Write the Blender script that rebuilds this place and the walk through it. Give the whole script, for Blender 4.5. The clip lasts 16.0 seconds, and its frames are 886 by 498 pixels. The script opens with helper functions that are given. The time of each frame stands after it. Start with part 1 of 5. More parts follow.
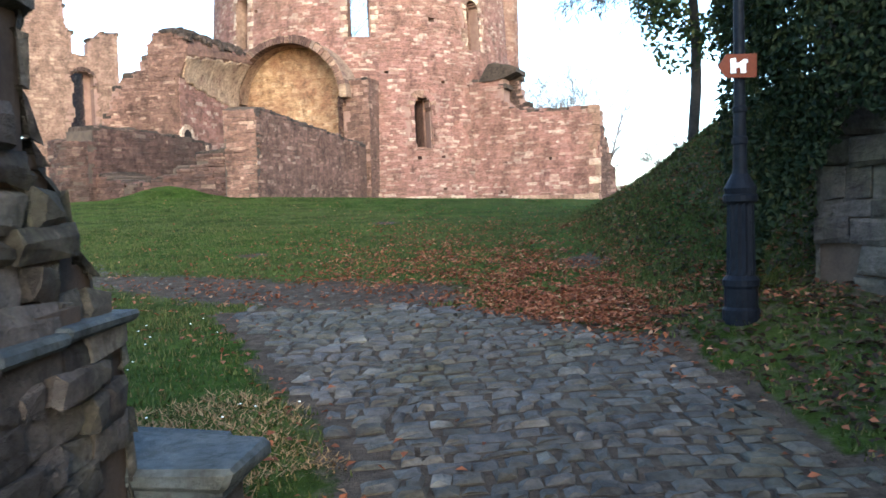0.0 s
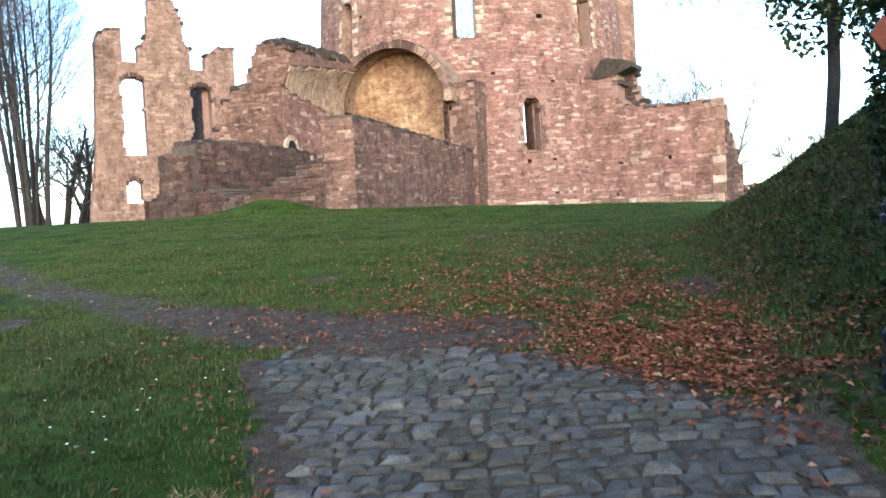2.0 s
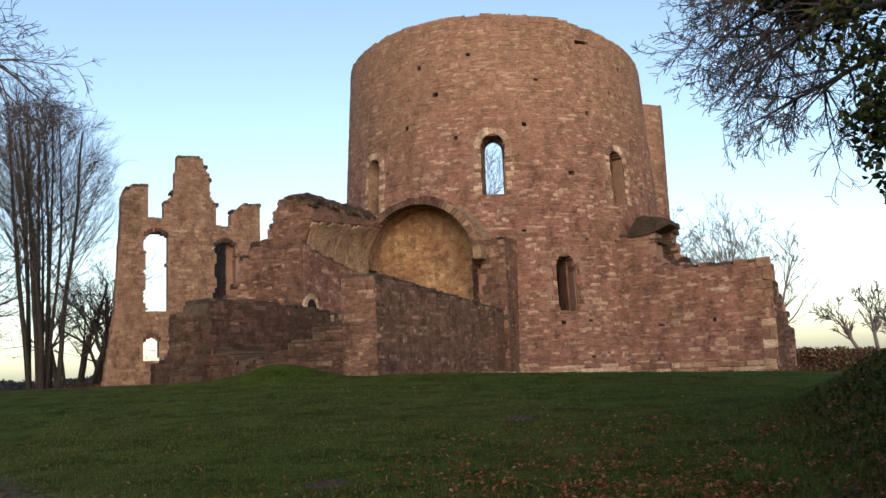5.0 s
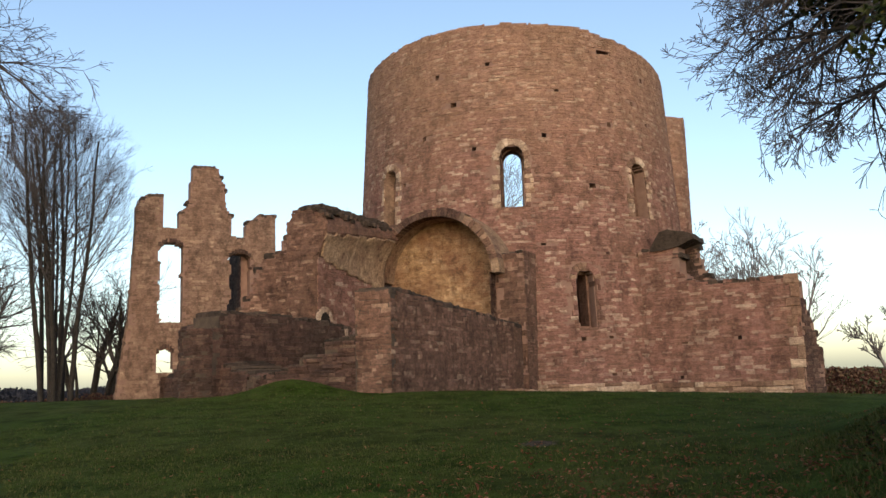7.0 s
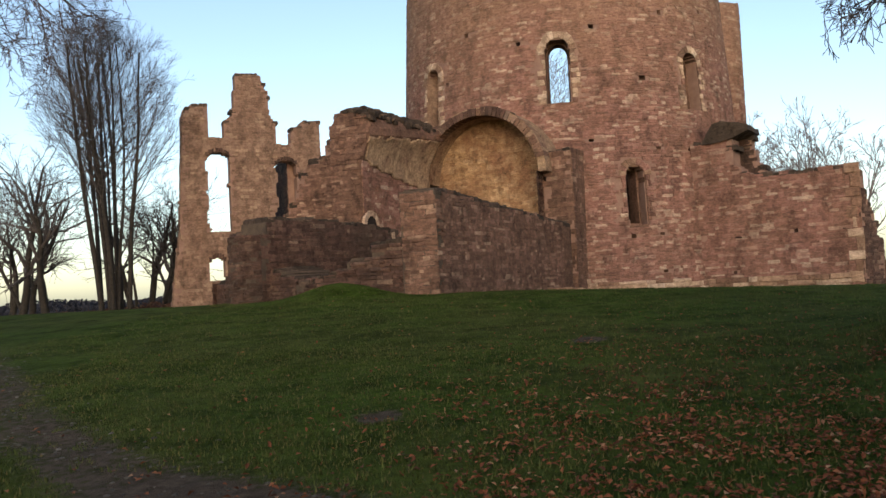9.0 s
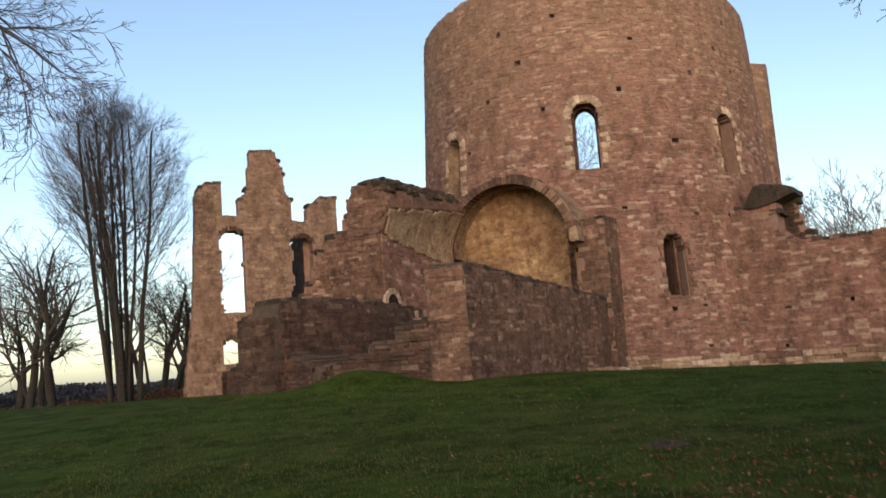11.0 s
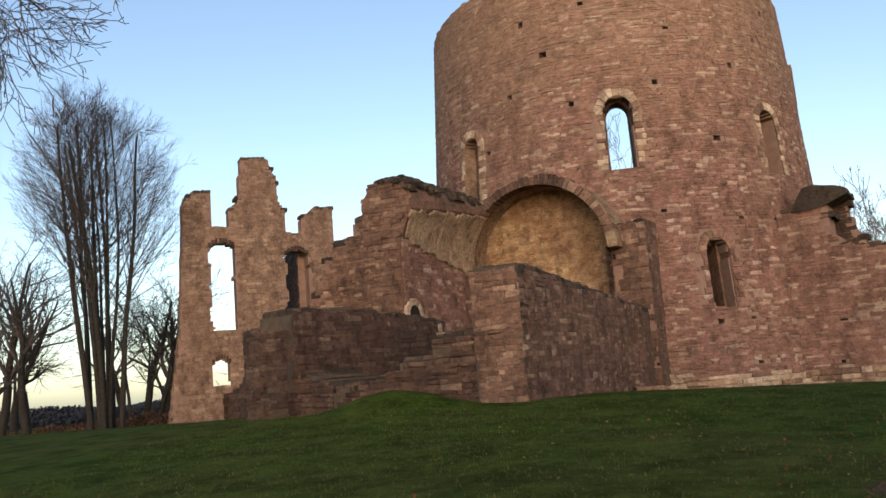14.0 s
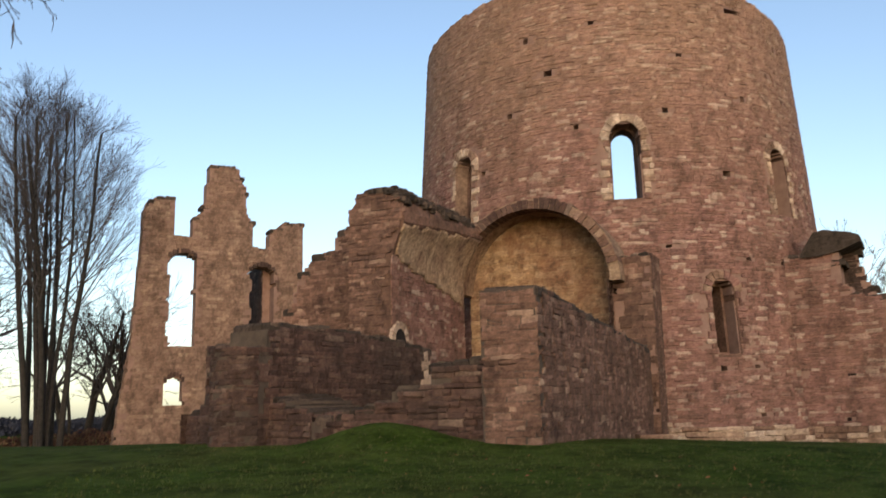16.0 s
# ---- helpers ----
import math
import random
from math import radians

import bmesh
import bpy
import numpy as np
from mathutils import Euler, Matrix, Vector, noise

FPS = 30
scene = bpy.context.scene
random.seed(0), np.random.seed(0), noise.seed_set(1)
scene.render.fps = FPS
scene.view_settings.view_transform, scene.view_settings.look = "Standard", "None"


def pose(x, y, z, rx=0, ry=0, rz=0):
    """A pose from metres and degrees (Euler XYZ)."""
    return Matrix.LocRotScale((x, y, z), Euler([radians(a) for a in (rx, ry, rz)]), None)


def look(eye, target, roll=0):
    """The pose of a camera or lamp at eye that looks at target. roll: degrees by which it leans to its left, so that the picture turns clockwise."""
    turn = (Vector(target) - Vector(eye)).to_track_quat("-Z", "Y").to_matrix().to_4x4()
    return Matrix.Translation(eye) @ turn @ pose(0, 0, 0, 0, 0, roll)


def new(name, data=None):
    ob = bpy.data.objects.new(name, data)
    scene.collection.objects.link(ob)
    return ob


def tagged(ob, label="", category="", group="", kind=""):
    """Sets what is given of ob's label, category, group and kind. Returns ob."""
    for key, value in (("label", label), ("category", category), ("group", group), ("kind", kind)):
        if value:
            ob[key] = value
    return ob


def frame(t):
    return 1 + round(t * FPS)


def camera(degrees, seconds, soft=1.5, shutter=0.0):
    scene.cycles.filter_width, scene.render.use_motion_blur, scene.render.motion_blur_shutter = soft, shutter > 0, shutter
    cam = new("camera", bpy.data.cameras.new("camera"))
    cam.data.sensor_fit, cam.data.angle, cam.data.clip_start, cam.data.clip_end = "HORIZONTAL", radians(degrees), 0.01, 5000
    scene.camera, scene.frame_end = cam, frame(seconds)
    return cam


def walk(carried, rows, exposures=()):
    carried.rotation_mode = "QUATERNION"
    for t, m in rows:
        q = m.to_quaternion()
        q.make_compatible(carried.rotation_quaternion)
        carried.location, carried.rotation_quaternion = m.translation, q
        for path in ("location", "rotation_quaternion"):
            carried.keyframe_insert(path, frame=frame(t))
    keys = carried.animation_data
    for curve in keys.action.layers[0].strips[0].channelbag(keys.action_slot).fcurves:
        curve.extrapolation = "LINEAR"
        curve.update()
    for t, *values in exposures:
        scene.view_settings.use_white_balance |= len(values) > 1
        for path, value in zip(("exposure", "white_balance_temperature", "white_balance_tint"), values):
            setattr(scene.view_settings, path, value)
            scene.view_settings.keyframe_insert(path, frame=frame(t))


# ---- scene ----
cam = camera(54.7, 16.0, 1.5, 0.4)
PATH = [
    (0, (0.012, -0.006, 1.464), (0.002, 1.99, 1.35), -1.6),
    (0.5, (0.159, 0.315, 1.455), (0.072, 2.309, 1.32), -2.7),
    (1, (0.249, 0.707, 1.512), (0.141, 2.7, 1.39), -4.2),
    (1.5, (0.361, 1.04, 1.537), (0.128, 3.024, 1.427), -3.8),
    (2, (0.411, 1.458, 1.594), (0.118, 3.434, 1.497), -3.0),
    (2.5, (0.368, 1.81, 1.635), (0.06, 3.786, 1.652), -2.7),
    (3, (0.344, 2.141, 1.693), (-0.018, 4.104, 1.808), -2.6),
    (3.5, (0.306, 2.496, 1.794), (-0.127, 4.438, 1.991), -3.2),
    (4, (0.201, 2.825, 1.842), (-0.182, 4.769, 2.113), -2.2),
    (4.2, (0.157, 2.97, 1.855), (-0.188, 4.921, 2.127), -2.8),
    (6.3, (-0.096, 4.118, 2.011), (-0.43, 6.075, 2.248), -2.3),
    (6.5, (-0.115, 4.171, 2.02), (-0.488, 6.123, 2.247), -2.1),
    (7, (-0.103, 4.247, 2.026), (-0.473, 6.19, 2.323), -1.8),
    (7.5, (-0.075, 4.262, 2.018), (-0.473, 6.199, 2.319), -2.9),
    (8, (-0.071, 4.313, 1.993), (-0.594, 6.226, 2.251), -2.6),
    (8.5, (-0.086, 4.449, 1.929), (-0.688, 6.352, 2.058), -3.4),
    (8.7, (-0.088, 4.483, 1.934), (-0.6, 6.415, 2.012), -2.8),
    (10.8, (-0.834, 6.317, 2.198), (-1.288, 8.255, 2.389), -3.3),
    (11, (-0.896, 6.508, 2.215), (-1.413, 8.423, 2.468), -4.4),
    (11.5, (-1.22, 6.851, 2.277), (-1.75, 8.759, 2.561), -4.0),
    (12, (-1.541, 7.214, 2.218), (-1.985, 9.159, 2.365), -3.6),
    (12.5, (-1.919, 7.704, 2.28), (-2.515, 9.61, 2.39), -2.9),
    (13, (-2.365, 8.073, 2.214), (-2.894, 9.991, 2.417), -2.8),
    (13.5, (-2.662, 8.491, 2.331), (-3.07, 10.442, 2.497), -2.7),
    (14, (-2.972, 8.913, 2.258), (-3.437, 10.835, 2.555), -4.7),
    (14.5, (-3.335, 9.387, 2.259), (-3.803, 11.322, 2.452), -3.3),
    (15, (-3.614, 9.877, 2.29), (-4.008, 11.819, 2.562), -2.7),
    (15.5, (-3.96, 10.334, 2.316), (-4.284, 12.26, 2.747), -2.2),
    (16, (-4.366, 10.772, 2.285), (-4.729, 12.704, 2.655), -1.3),
]
EXPOSURES = [(0.0, 2.38, 5400, 2), (2.5, 2.38, 5400, 2), (3.0, 2.36, 5450, 3), (3.5, 1.82, 5700, 6), (4.0, 1.03, 6400, 9), (6.5, 0.76, 6750, 9), (16.0, 0.76, 6750, 9)]
walk(cam, [(t, look(eye, target, roll)) for t, eye, target, roll in PATH], EXPOSURES)

# ---- light: clear evening sky and a low, very soft warm glow from behind the walker ----
SUN_AZ, SUN_EL = 166.0, 20.0
world = bpy.data.worlds.new("evening_sky")
scene.world = world
world.use_nodes = True
wn = world.node_tree.nodes
sky = wn.new("ShaderNodeTexSky")
sky.sky_type, sky.sun_disc = "NISHITA", False
sky.sun_elevation, sky.sun_rotation = radians(SUN_EL), radians(SUN_AZ)
sky.air_density, sky.dust_density, sky.ozone_density = 0.95, 1.3, 1.0
world.node_tree.links.new(sky.outputs[0], wn["Background"].inputs[0])
wn["Background"].inputs[1].default_value = 0.15
sun = new("sun", bpy.data.lights.new("sun", "SUN"))
sun.data.energy, sun.data.angle, sun.data.color = 0.56, radians(40), (1.0, 0.85, 0.7)
sa, se = radians(SUN_AZ), radians(SUN_EL)
sun.matrix_world = look((0, 0, 30), (-math.sin(sa) * math.cos(se), -math.cos(sa) * math.cos(se), 30 - math.sin(se)))

# ---- materials ----
def nodes_of(name, rough=0.9, gloss=0.15):
    m = bpy.data.materials.new(name)
    m.use_nodes = True
    nt = m.node_tree
    b = nt.nodes["Principled BSDF"]
    b.inputs["Roughness"].default_value = rough
    b.inputs["Specular IOR Level"].default_value = gloss
    return m, nt, b


def ramp(nt, fac, stops, constant=False):
    r = nt.nodes.new("ShaderNodeValToRGB")
    r.color_ramp.interpolation = "CONSTANT" if constant else "LINEAR"
    els = r.color_ramp.elements
    while len(els) < len(stops):
        els.new(0.5)
    for e, (p, c) in zip(els, stops):
        e.position, e.color = p, (*c, 1)
    nt.links.new(fac, r.inputs[0])
    return r.outputs[0]


def tex(nt, kind, scale, detail=4.0, rough=0.6, stretch=None):
    t = nt.nodes.new(kind)
    g = nt.nodes.new("ShaderNodeNewGeometry")
    src = g.outputs["Position"]
    if stretch:
        mp = nt.nodes.new("ShaderNodeMapping")
        mp.inputs["Scale"].default_value = stretch
        nt.links.new(src, mp.inputs[0])
        src = mp.outputs[0]
    nt.links.new(src, t.inputs["Vector"])
    t.inputs["Scale"].default_value = scale
    if kind == "ShaderNodeTexNoise":
        t.inputs["Detail"].default_value, t.inputs["Roughness"].default_value = detail, rough
    return t.outputs[0]


def mix(nt, kind, fac, a, b):
    m = nt.nodes.new("ShaderNodeMix")
    m.data_type, m.blend_type = "RGBA", kind
    for sock, v in ((m.inputs["Factor"], fac), (m.inputs["A"], a), (m.inputs["B"], b)):
        if isinstance(v, bpy.types.NodeSocket):
            nt.links.new(v, sock)
        elif isinstance(v, tuple):
            sock.default_value = (*v, 1)
        else:
            sock.default_value = v
    return m.outputs["Result"]


def sums(nt, op, a, b):
    m = nt.nodes.new("ShaderNodeMath")
    m.operation = op
    for k, v in enumerate((a, b)):
        if isinstance(v, bpy.types.NodeSocket):
            nt.links.new(v, m.inputs[k])
        else:
            m.inputs[k].default_value = v
    return m.outputs[0]


def relief(nt, b, height, strength, dist):
    bp = nt.nodes.new("ShaderNodeBump")
    bp.inputs["Strength"].default_value, bp.inputs["Distance"].default_value = strength, dist
    nt.links.new(height, bp.inputs["Height"])
    nt.links.new(bp.outputs[0], b.inputs["Normal"])


def chance(nt):
    g, o = nt.nodes.new("ShaderNodeNewGeometry"), nt.nodes.new("ShaderNodeObjectInfo")
    return sums(nt, "FRACT", sums(nt, "ADD", g.outputs["Random Per Island"], o.outputs["Random"]), 0.0)


def piece_mat(name, stops, stain, stain_amt=0.6, stain_scale=0.35, grain=26.0, bump=0.5, rough=0.92, band=None):
    """Stone pieces: a colour each, weather stains over many of them, grain and relief."""
    m, nt, b = nodes_of(name, rough)
    col = ramp(nt, chance(nt), stops)
    big = tex(nt, "ShaderNodeTexNoise", stain_scale, 6, 0.7)
    fac = ramp(nt, big, [(0.42, (0, 0, 0)), (0.66, (stain_amt,) * 3)])
    col = mix(nt, "MIX", fac, col, stain)
    blot = tex(nt, "ShaderNodeTexNoise", stain_scale * 5.5, 5, 0.7, (1.0, 1.0, 0.55))
    col = mix(nt, "MULTIPLY", 0.8, col, ramp(nt, blot, [(0.36, (0.48, 0.46, 0.45)), (0.47, (0.9, 0.88, 0.87)), (0.62, (1.16, 1.14, 1.12))]))
    if band:
        z0, z1, tint = band
        g = nt.nodes.new("ShaderNodeNewGeometry")
        xyz = nt.nodes.new("ShaderNodeSeparateXYZ")
        nt.links.new(g.outputs["Position"], xyz.inputs[0])
        wob = sums(nt, "ADD", xyz.outputs[2], sums(nt, "MULTIPLY", tex(nt, "ShaderNodeTexNoise", 0.5, 4), 5.0))
        mr = nt.nodes.new("ShaderNodeMapRange")
        mr.inputs[1].default_value, mr.inputs[2].default_value = z0 + 2.5, z1 + 2.5
        nt.links.new(wob, mr.inputs[0])
        col = mix(nt, "MIX", sums(nt, "MULTIPLY", mr.outputs[0], 0.4), col, tint)
    fine = tex(nt, "ShaderNodeTexNoise", grain, 6, 0.7)
    col = mix(nt, "MULTIPLY", 0.75, col, ramp(nt, fine, [(0.25, (0.55, 0.55, 0.55)), (0.75, (1.25, 1.22, 1.2))]))
    mid = tex(nt, "ShaderNodeTexNoise", 4.0, 4, 0.6)
    col = mix(nt, "MULTIPLY", 0.6, col, ramp(nt, mid, [(0.3, (0.68, 0.66, 0.64)), (0.7, (1.15, 1.15, 1.15))]))
    streak = tex(nt, "ShaderNodeTexNoise", 7.0, 5, 0.75, (1.0, 1.0, 2.4))
    col = mix(nt, "MULTIPLY", 0.8, col, ramp(nt, streak, [(0.32, (0.54, 0.52, 0.51)), (0.5, (0.96, 0.96, 0.96)), (0.68, (1.38, 1.36, 1.33))]))
    nt.links.new(col, b.inputs["Base Color"])
    relief(nt, b, sums(nt, "ADD", sums(nt, "ADD", fine, mid), streak), bump, 0.03)
    return m


def plain_mat(name, a, c, scale=8.0, rough=0.9, bump=0.3, metal=0.0, grain=40.0, gloss=0.15):
    m, nt, b = nodes_of(name, rough, gloss)
    n = tex(nt, "ShaderNodeTexNoise", scale, 5, 0.65)
    f = tex(nt, "ShaderNodeTexNoise", grain, 4, 0.6)
    col = ramp(nt, n, [(0.3, a), (0.7, c)])
    col = mix(nt, "MULTIPLY", 0.5, col, ramp(nt, f, [(0.3, (0.7, 0.7, 0.7)), (0.7, (1.15, 1.15, 1.15))]))
    nt.links.new(col, b.inputs["Base Color"])
    b.inputs["Metallic"].default_value = metal
    relief(nt, b, f, bump, 0.01)
    return m


def leaf_mat(name, stops, rough=0.7):
    m, nt, b = nodes_of(name, rough, 0.06)
    nt.links.new(ramp(nt, chance(nt), stops), b.inputs["Base Color"])
    return m


RED = [(0.0, (0.175, 0.095, 0.074)), (0.2, (0.225, 0.118, 0.093)), (0.65, (0.265, 0.140, 0.112)), (0.8, (0.295, 0.166, 0.134)), (0.88, (0.36, 0.236, 0.187)), (1.0, (0.46, 0.35, 0.275))]
M_RED = piece_mat("red_sandstone", RED, (0.2, 0.115, 0.08), 0.7, band=(8.5, 13.5, (0.36, 0.23, 0.15)))
# weathered stone; on recessed and inner walls its darkness also carries shade
M_DARK = piece_mat("weathered_and_shaded_sandstone", [(0.0, (0.075, 0.044, 0.035)), (0.4, (0.105, 0.06, 0.047)), (0.8, (0.135, 0.079, 0.061)), (0.95, (0.16, 0.102, 0.08)), (1.0, (0.25, 0.175, 0.13))], (0.05, 0.036, 0.029), 0.85, 0.5)
M_TAN = piece_mat("tan_sandstone", [(0.0, (0.19, 0.115, 0.08)), (0.5, (0.28, 0.175, 0.12)), (1.0, (0.42, 0.29, 0.2))], (0.2, 0.115, 0.08), 0.7)
M_PALACE = piece_mat("greyed_tan_sandstone", [(0.0, (0.2, 0.128, 0.092)), (0.5, (0.25, 0.162, 0.118)), (0.9, (0.3, 0.2, 0.146)), (1.0, (0.38, 0.27, 0.195))], (0.19, 0.115, 0.083), 0.75)
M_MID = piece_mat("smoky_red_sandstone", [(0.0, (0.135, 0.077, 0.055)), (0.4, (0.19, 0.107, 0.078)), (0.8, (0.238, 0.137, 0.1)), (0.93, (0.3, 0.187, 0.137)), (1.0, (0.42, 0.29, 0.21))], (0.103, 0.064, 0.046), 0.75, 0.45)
M_YELLOW = piece_mat("ochre_limestone", [(0.0, (0.3, 0.180, 0.101)), (0.5, (0.38, 0.242, 0.134)), (1.0, (0.48, 0.330, 0.202))], (0.19, 0.098, 0.058), 0.9, 0.6)
M_PALE = piece_mat("pale_sandstone", [(0.0, (0.42, 0.3, 0.215)), (0.6, (0.5, 0.37, 0.27)), (1.0, (0.6, 0.47, 0.36))], (0.3, 0.19, 0.14), 0.35)
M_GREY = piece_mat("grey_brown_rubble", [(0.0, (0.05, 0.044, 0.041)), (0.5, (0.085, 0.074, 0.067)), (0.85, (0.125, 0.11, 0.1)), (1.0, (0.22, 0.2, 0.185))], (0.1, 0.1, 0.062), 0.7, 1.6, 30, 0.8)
M_SLATE = piece_mat("blue_grey_slate", [(0.0, (0.045, 0.055, 0.062)), (1.0, (0.085, 0.1, 0.108))], (0.1, 0.1, 0.08), 0.6, 3.0, 30, 0.5, 0.7)
M_COBBLE = piece_mat("grey_cobble", [(0.0, (0.07, 0.063, 0.057)), (0.5, (0.1, 0.09, 0.081)), (0.92, (0.13, 0.117, 0.104)), (1.0, (0.19, 0.174, 0.15))], (0.082, 0.075, 0.045), 0.7, 0.9, 45, 0.5, 0.75)
M_CAP = piece_mat("lichened_capping", [(0.0, (0.035, 0.027, 0.021)), (0.6, (0.075, 0.055, 0.042)), (1.0, (0.13, 0.09, 0.068))], (0.05, 0.037, 0.028), 0.7, 0.9)
M_MORTAR = plain_mat("lime_mortar", (0.19, 0.112, 0.085), (0.28, 0.172, 0.132), 3.0, 0.95, 0.6)
M_MORTAR_DARK = plain_mat("dark_joint", (0.06, 0.045, 0.035), (0.11, 0.08, 0.06), 3.0, 0.95, 0.6)
# near-black colour that stands for shade inside the small opening
M_SHADE = plain_mat("recess_shade", (0.012, 0.009, 0.008), (0.03, 0.022, 0.018), 4.0, 0.95, 0.4)
M_PLASTER = piece_mat("old_plaster", [(0.0, (0.36, 0.25, 0.165)), (1.0, (0.42, 0.295, 0.195))], (0.2, 0.115, 0.08), 0.85, 1.1, 12.0, 0.9)
M_IRON = plain_mat("black_painted_iron", (0.006, 0.007, 0.01), (0.012, 0.014, 0.019), 20, 0.4, 0.1, 0.0, 40.0, 0.05)
M_SIGN = plain_mat("orange_brown_enamel", (0.1, 0.02, 0.007), (0.12, 0.025, 0.009), 6, 0.4, 0.02)
M_WHITE = plain_mat("white_paint", (0.75, 0.75, 0.73), (0.8, 0.8, 0.78), 6, 0.5, 0.02)
M_BARK = plain_mat("grey_bark", (0.02, 0.017, 0.015), (0.045, 0.037, 0.031), 5, 0.95, 0.8)
M_TWIG = plain_mat("dark_twig", (0.045, 0.036, 0.034), (0.09, 0.074, 0.068), 5, 0.95, 0.3)
# paler twig copy for far trees, distance haze mixed into the colour
M_TWIG_HAZE = plain_mat("hazed_lilac_twig", (0.13, 0.115, 0.115), (0.19, 0.165, 0.16), 5, 0.95, 0.3)
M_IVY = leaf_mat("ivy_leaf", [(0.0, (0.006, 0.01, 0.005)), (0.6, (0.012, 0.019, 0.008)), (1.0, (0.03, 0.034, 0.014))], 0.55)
M_SPRAY = leaf_mat("yew_green", [(0.0, (0.016, 0.024, 0.01)), (0.7, (0.036, 0.048, 0.017)), (1.0, (0.09, 0.082, 0.026))], 0.6)
M_FALLEN = leaf_mat("fallen_leaf", [(0.0, (0.075, 0.032, 0.018)), (0.35, (0.135, 0.048, 0.024)), (0.65, (0.19, 0.068, 0.032)), (0.9, (0.24, 0.1, 0.05)), (1.0, (0.31, 0.19, 0.11))], 0.75)
M_LITTER = leaf_mat("dark_leaf_litter", [(0.0, (0.02, 0.014, 0.01)), (0.6, (0.04, 0.026, 0.017)), (0.9, (0.075, 0.042, 0.024)), (1.0, (0.13, 0.06, 0.03))], 0.8)
M_BLADE = leaf_mat("grass_blade", [(0.0, (0.025, 0.037, 0.010)), (0.4, (0.05, 0.064, 0.016)), (0.72, (0.08, 0.092, 0.026)), (0.86, (0.098, 0.087, 0.028)), (1.0, (0.138, 0.102, 0.043))], 0.75)
M_STRAW = leaf_mat("dry_grass", [(0.0, (0.144, 0.086, 0.040)), (0.6, (0.243, 0.148, 0.066)), (1.0, (0.360, 0.234, 0.112))], 0.8)
M_DAISY = plain_mat("daisy_white", (0.7, 0.7, 0.62), (0.8, 0.8, 0.72), 6, 0.7, 0.0)
M_HEDGE = leaf_mat("bare_hedge", [(0.0, (0.05, 0.025, 0.02)), (0.6, (0.11, 0.055, 0.04)), (1.0, (0.15, 0.1, 0.06))], 0.9)
M_WOOD_FAR = leaf_mat("far_wood", [(0.0, (0.021, 0.022, 0.029)), (1.0, (0.038, 0.038, 0.048))], 0.95)


def ground_mat():
    m, nt, b = nodes_of("turf_and_earth", 0.95, 0.03)
    g = nt.nodes.new("ShaderNodeNewGeometry")
    big = tex(nt, "ShaderNodeTexNoise", 0.35, 5, 0.6)
    fine = tex(nt, "ShaderNodeTexNoise", 9.0, 6, 0.7)
    tiny = tex(nt, "ShaderNodeTexNoise", 70.0, 3, 0.6)
    turf = ramp(nt, fine, [(0.25, (0.020, 0.033, 0.006)), (0.55, (0.045, 0.078, 0.012)), (0.8, (0.080, 0.113, 0.020))])
    turf = mix(nt, "MIX", ramp(nt, big, [(0.4, (0, 0, 0)), (0.7, (0.65, 0.65, 0.65))]), turf, (0.072, 0.074, 0.022))
    mid = tex(nt, "ShaderNodeTexNoise", 1.4, 5, 0.7)
    turf = mix(nt, "MULTIPLY", 0.9, turf, ramp(nt, mid, [(0.34, (0.5, 0.45, 0.45)), (0.64, (1.3, 1.24, 1.15))]))
    soil = ramp(nt, fine, [(0.3, (0.046, 0.034, 0.024)), (0.7, (0.118, 0.088, 0.064))])
    wear = nt.nodes.new("ShaderNodeAttribute")
    wear.attribute_name = "worn"
    edge = sums(nt, "ADD", wear.outputs["Fac"], sums(nt, "MULTIPLY", sums(nt, "SUBTRACT", fine, 0.5), 0.9))
    col = mix(nt, "MIX", ramp(nt, edge, [(0.4, (0, 0, 0)), (0.62, (1, 1, 1))]), turf, soil)
    col = mix(nt, "MULTIPLY", 0.6, col, ramp(nt, tiny, [(0.3, (0.6, 0.6, 0.6)), (0.7, (1.25, 1.25, 1.25))]))
    nt.links.new(col, b.inputs["Base Color"])
    relief(nt, b, sums(nt, "ADD", fine, tiny), 0.8, 0.04)
    return m


M_GROUND = ground_mat()


# ---- building helpers ----
def mesh_of(name, verts, faces):
    me = bpy.data.meshes.new(name)
    me.from_pydata([tuple(v) for v in verts], [], faces)
    me.update()
    return me


def thing(name, at, label, category, group="", kind=""):
    ob = new(name)
    ob.location = at
    return tagged(ob, label, category, group, kind)


def part(name, geo, material, parent=None, label="", kind="", smooth=False):
    """One mesh object, from world-space (verts, faces), a mesh or a bmesh, under a thing or part."""
    if isinstance(geo, bmesh.types.BMesh):
        me = bpy.data.meshes.new(name)
        geo.to_mesh(me)
        geo.free()
    elif isinstance(geo, tuple):
        me = mesh_of(name, *geo)
    else:
        me = geo
    if material and not me.materials:
        me.materials.append(material)
    if smooth:
        me.polygons.foreach_set("use_smooth", [True] * len(me.polygons))
    ob = new(name, me)
    if parent:
        ob.parent = parent
        off, up = Vector((0, 0, 0)), parent
        while up:
            off += up.location
            up = up.parent
        ob.location = -off
    return tagged(ob, label, "", "", kind)


def smooth_step(a, b, x):
    t = min(1.0, max(0.0, (x - a) / (b - a)))
    return t * t * (3 - 2 * t)


def between(x, pts):
    for (a, b), (c, d) in zip(pts, pts[1:]):
        if x <= c:
            return b if x <= a else b + (d - b) * (x - a) / (c - a)
    return pts[-1][1]


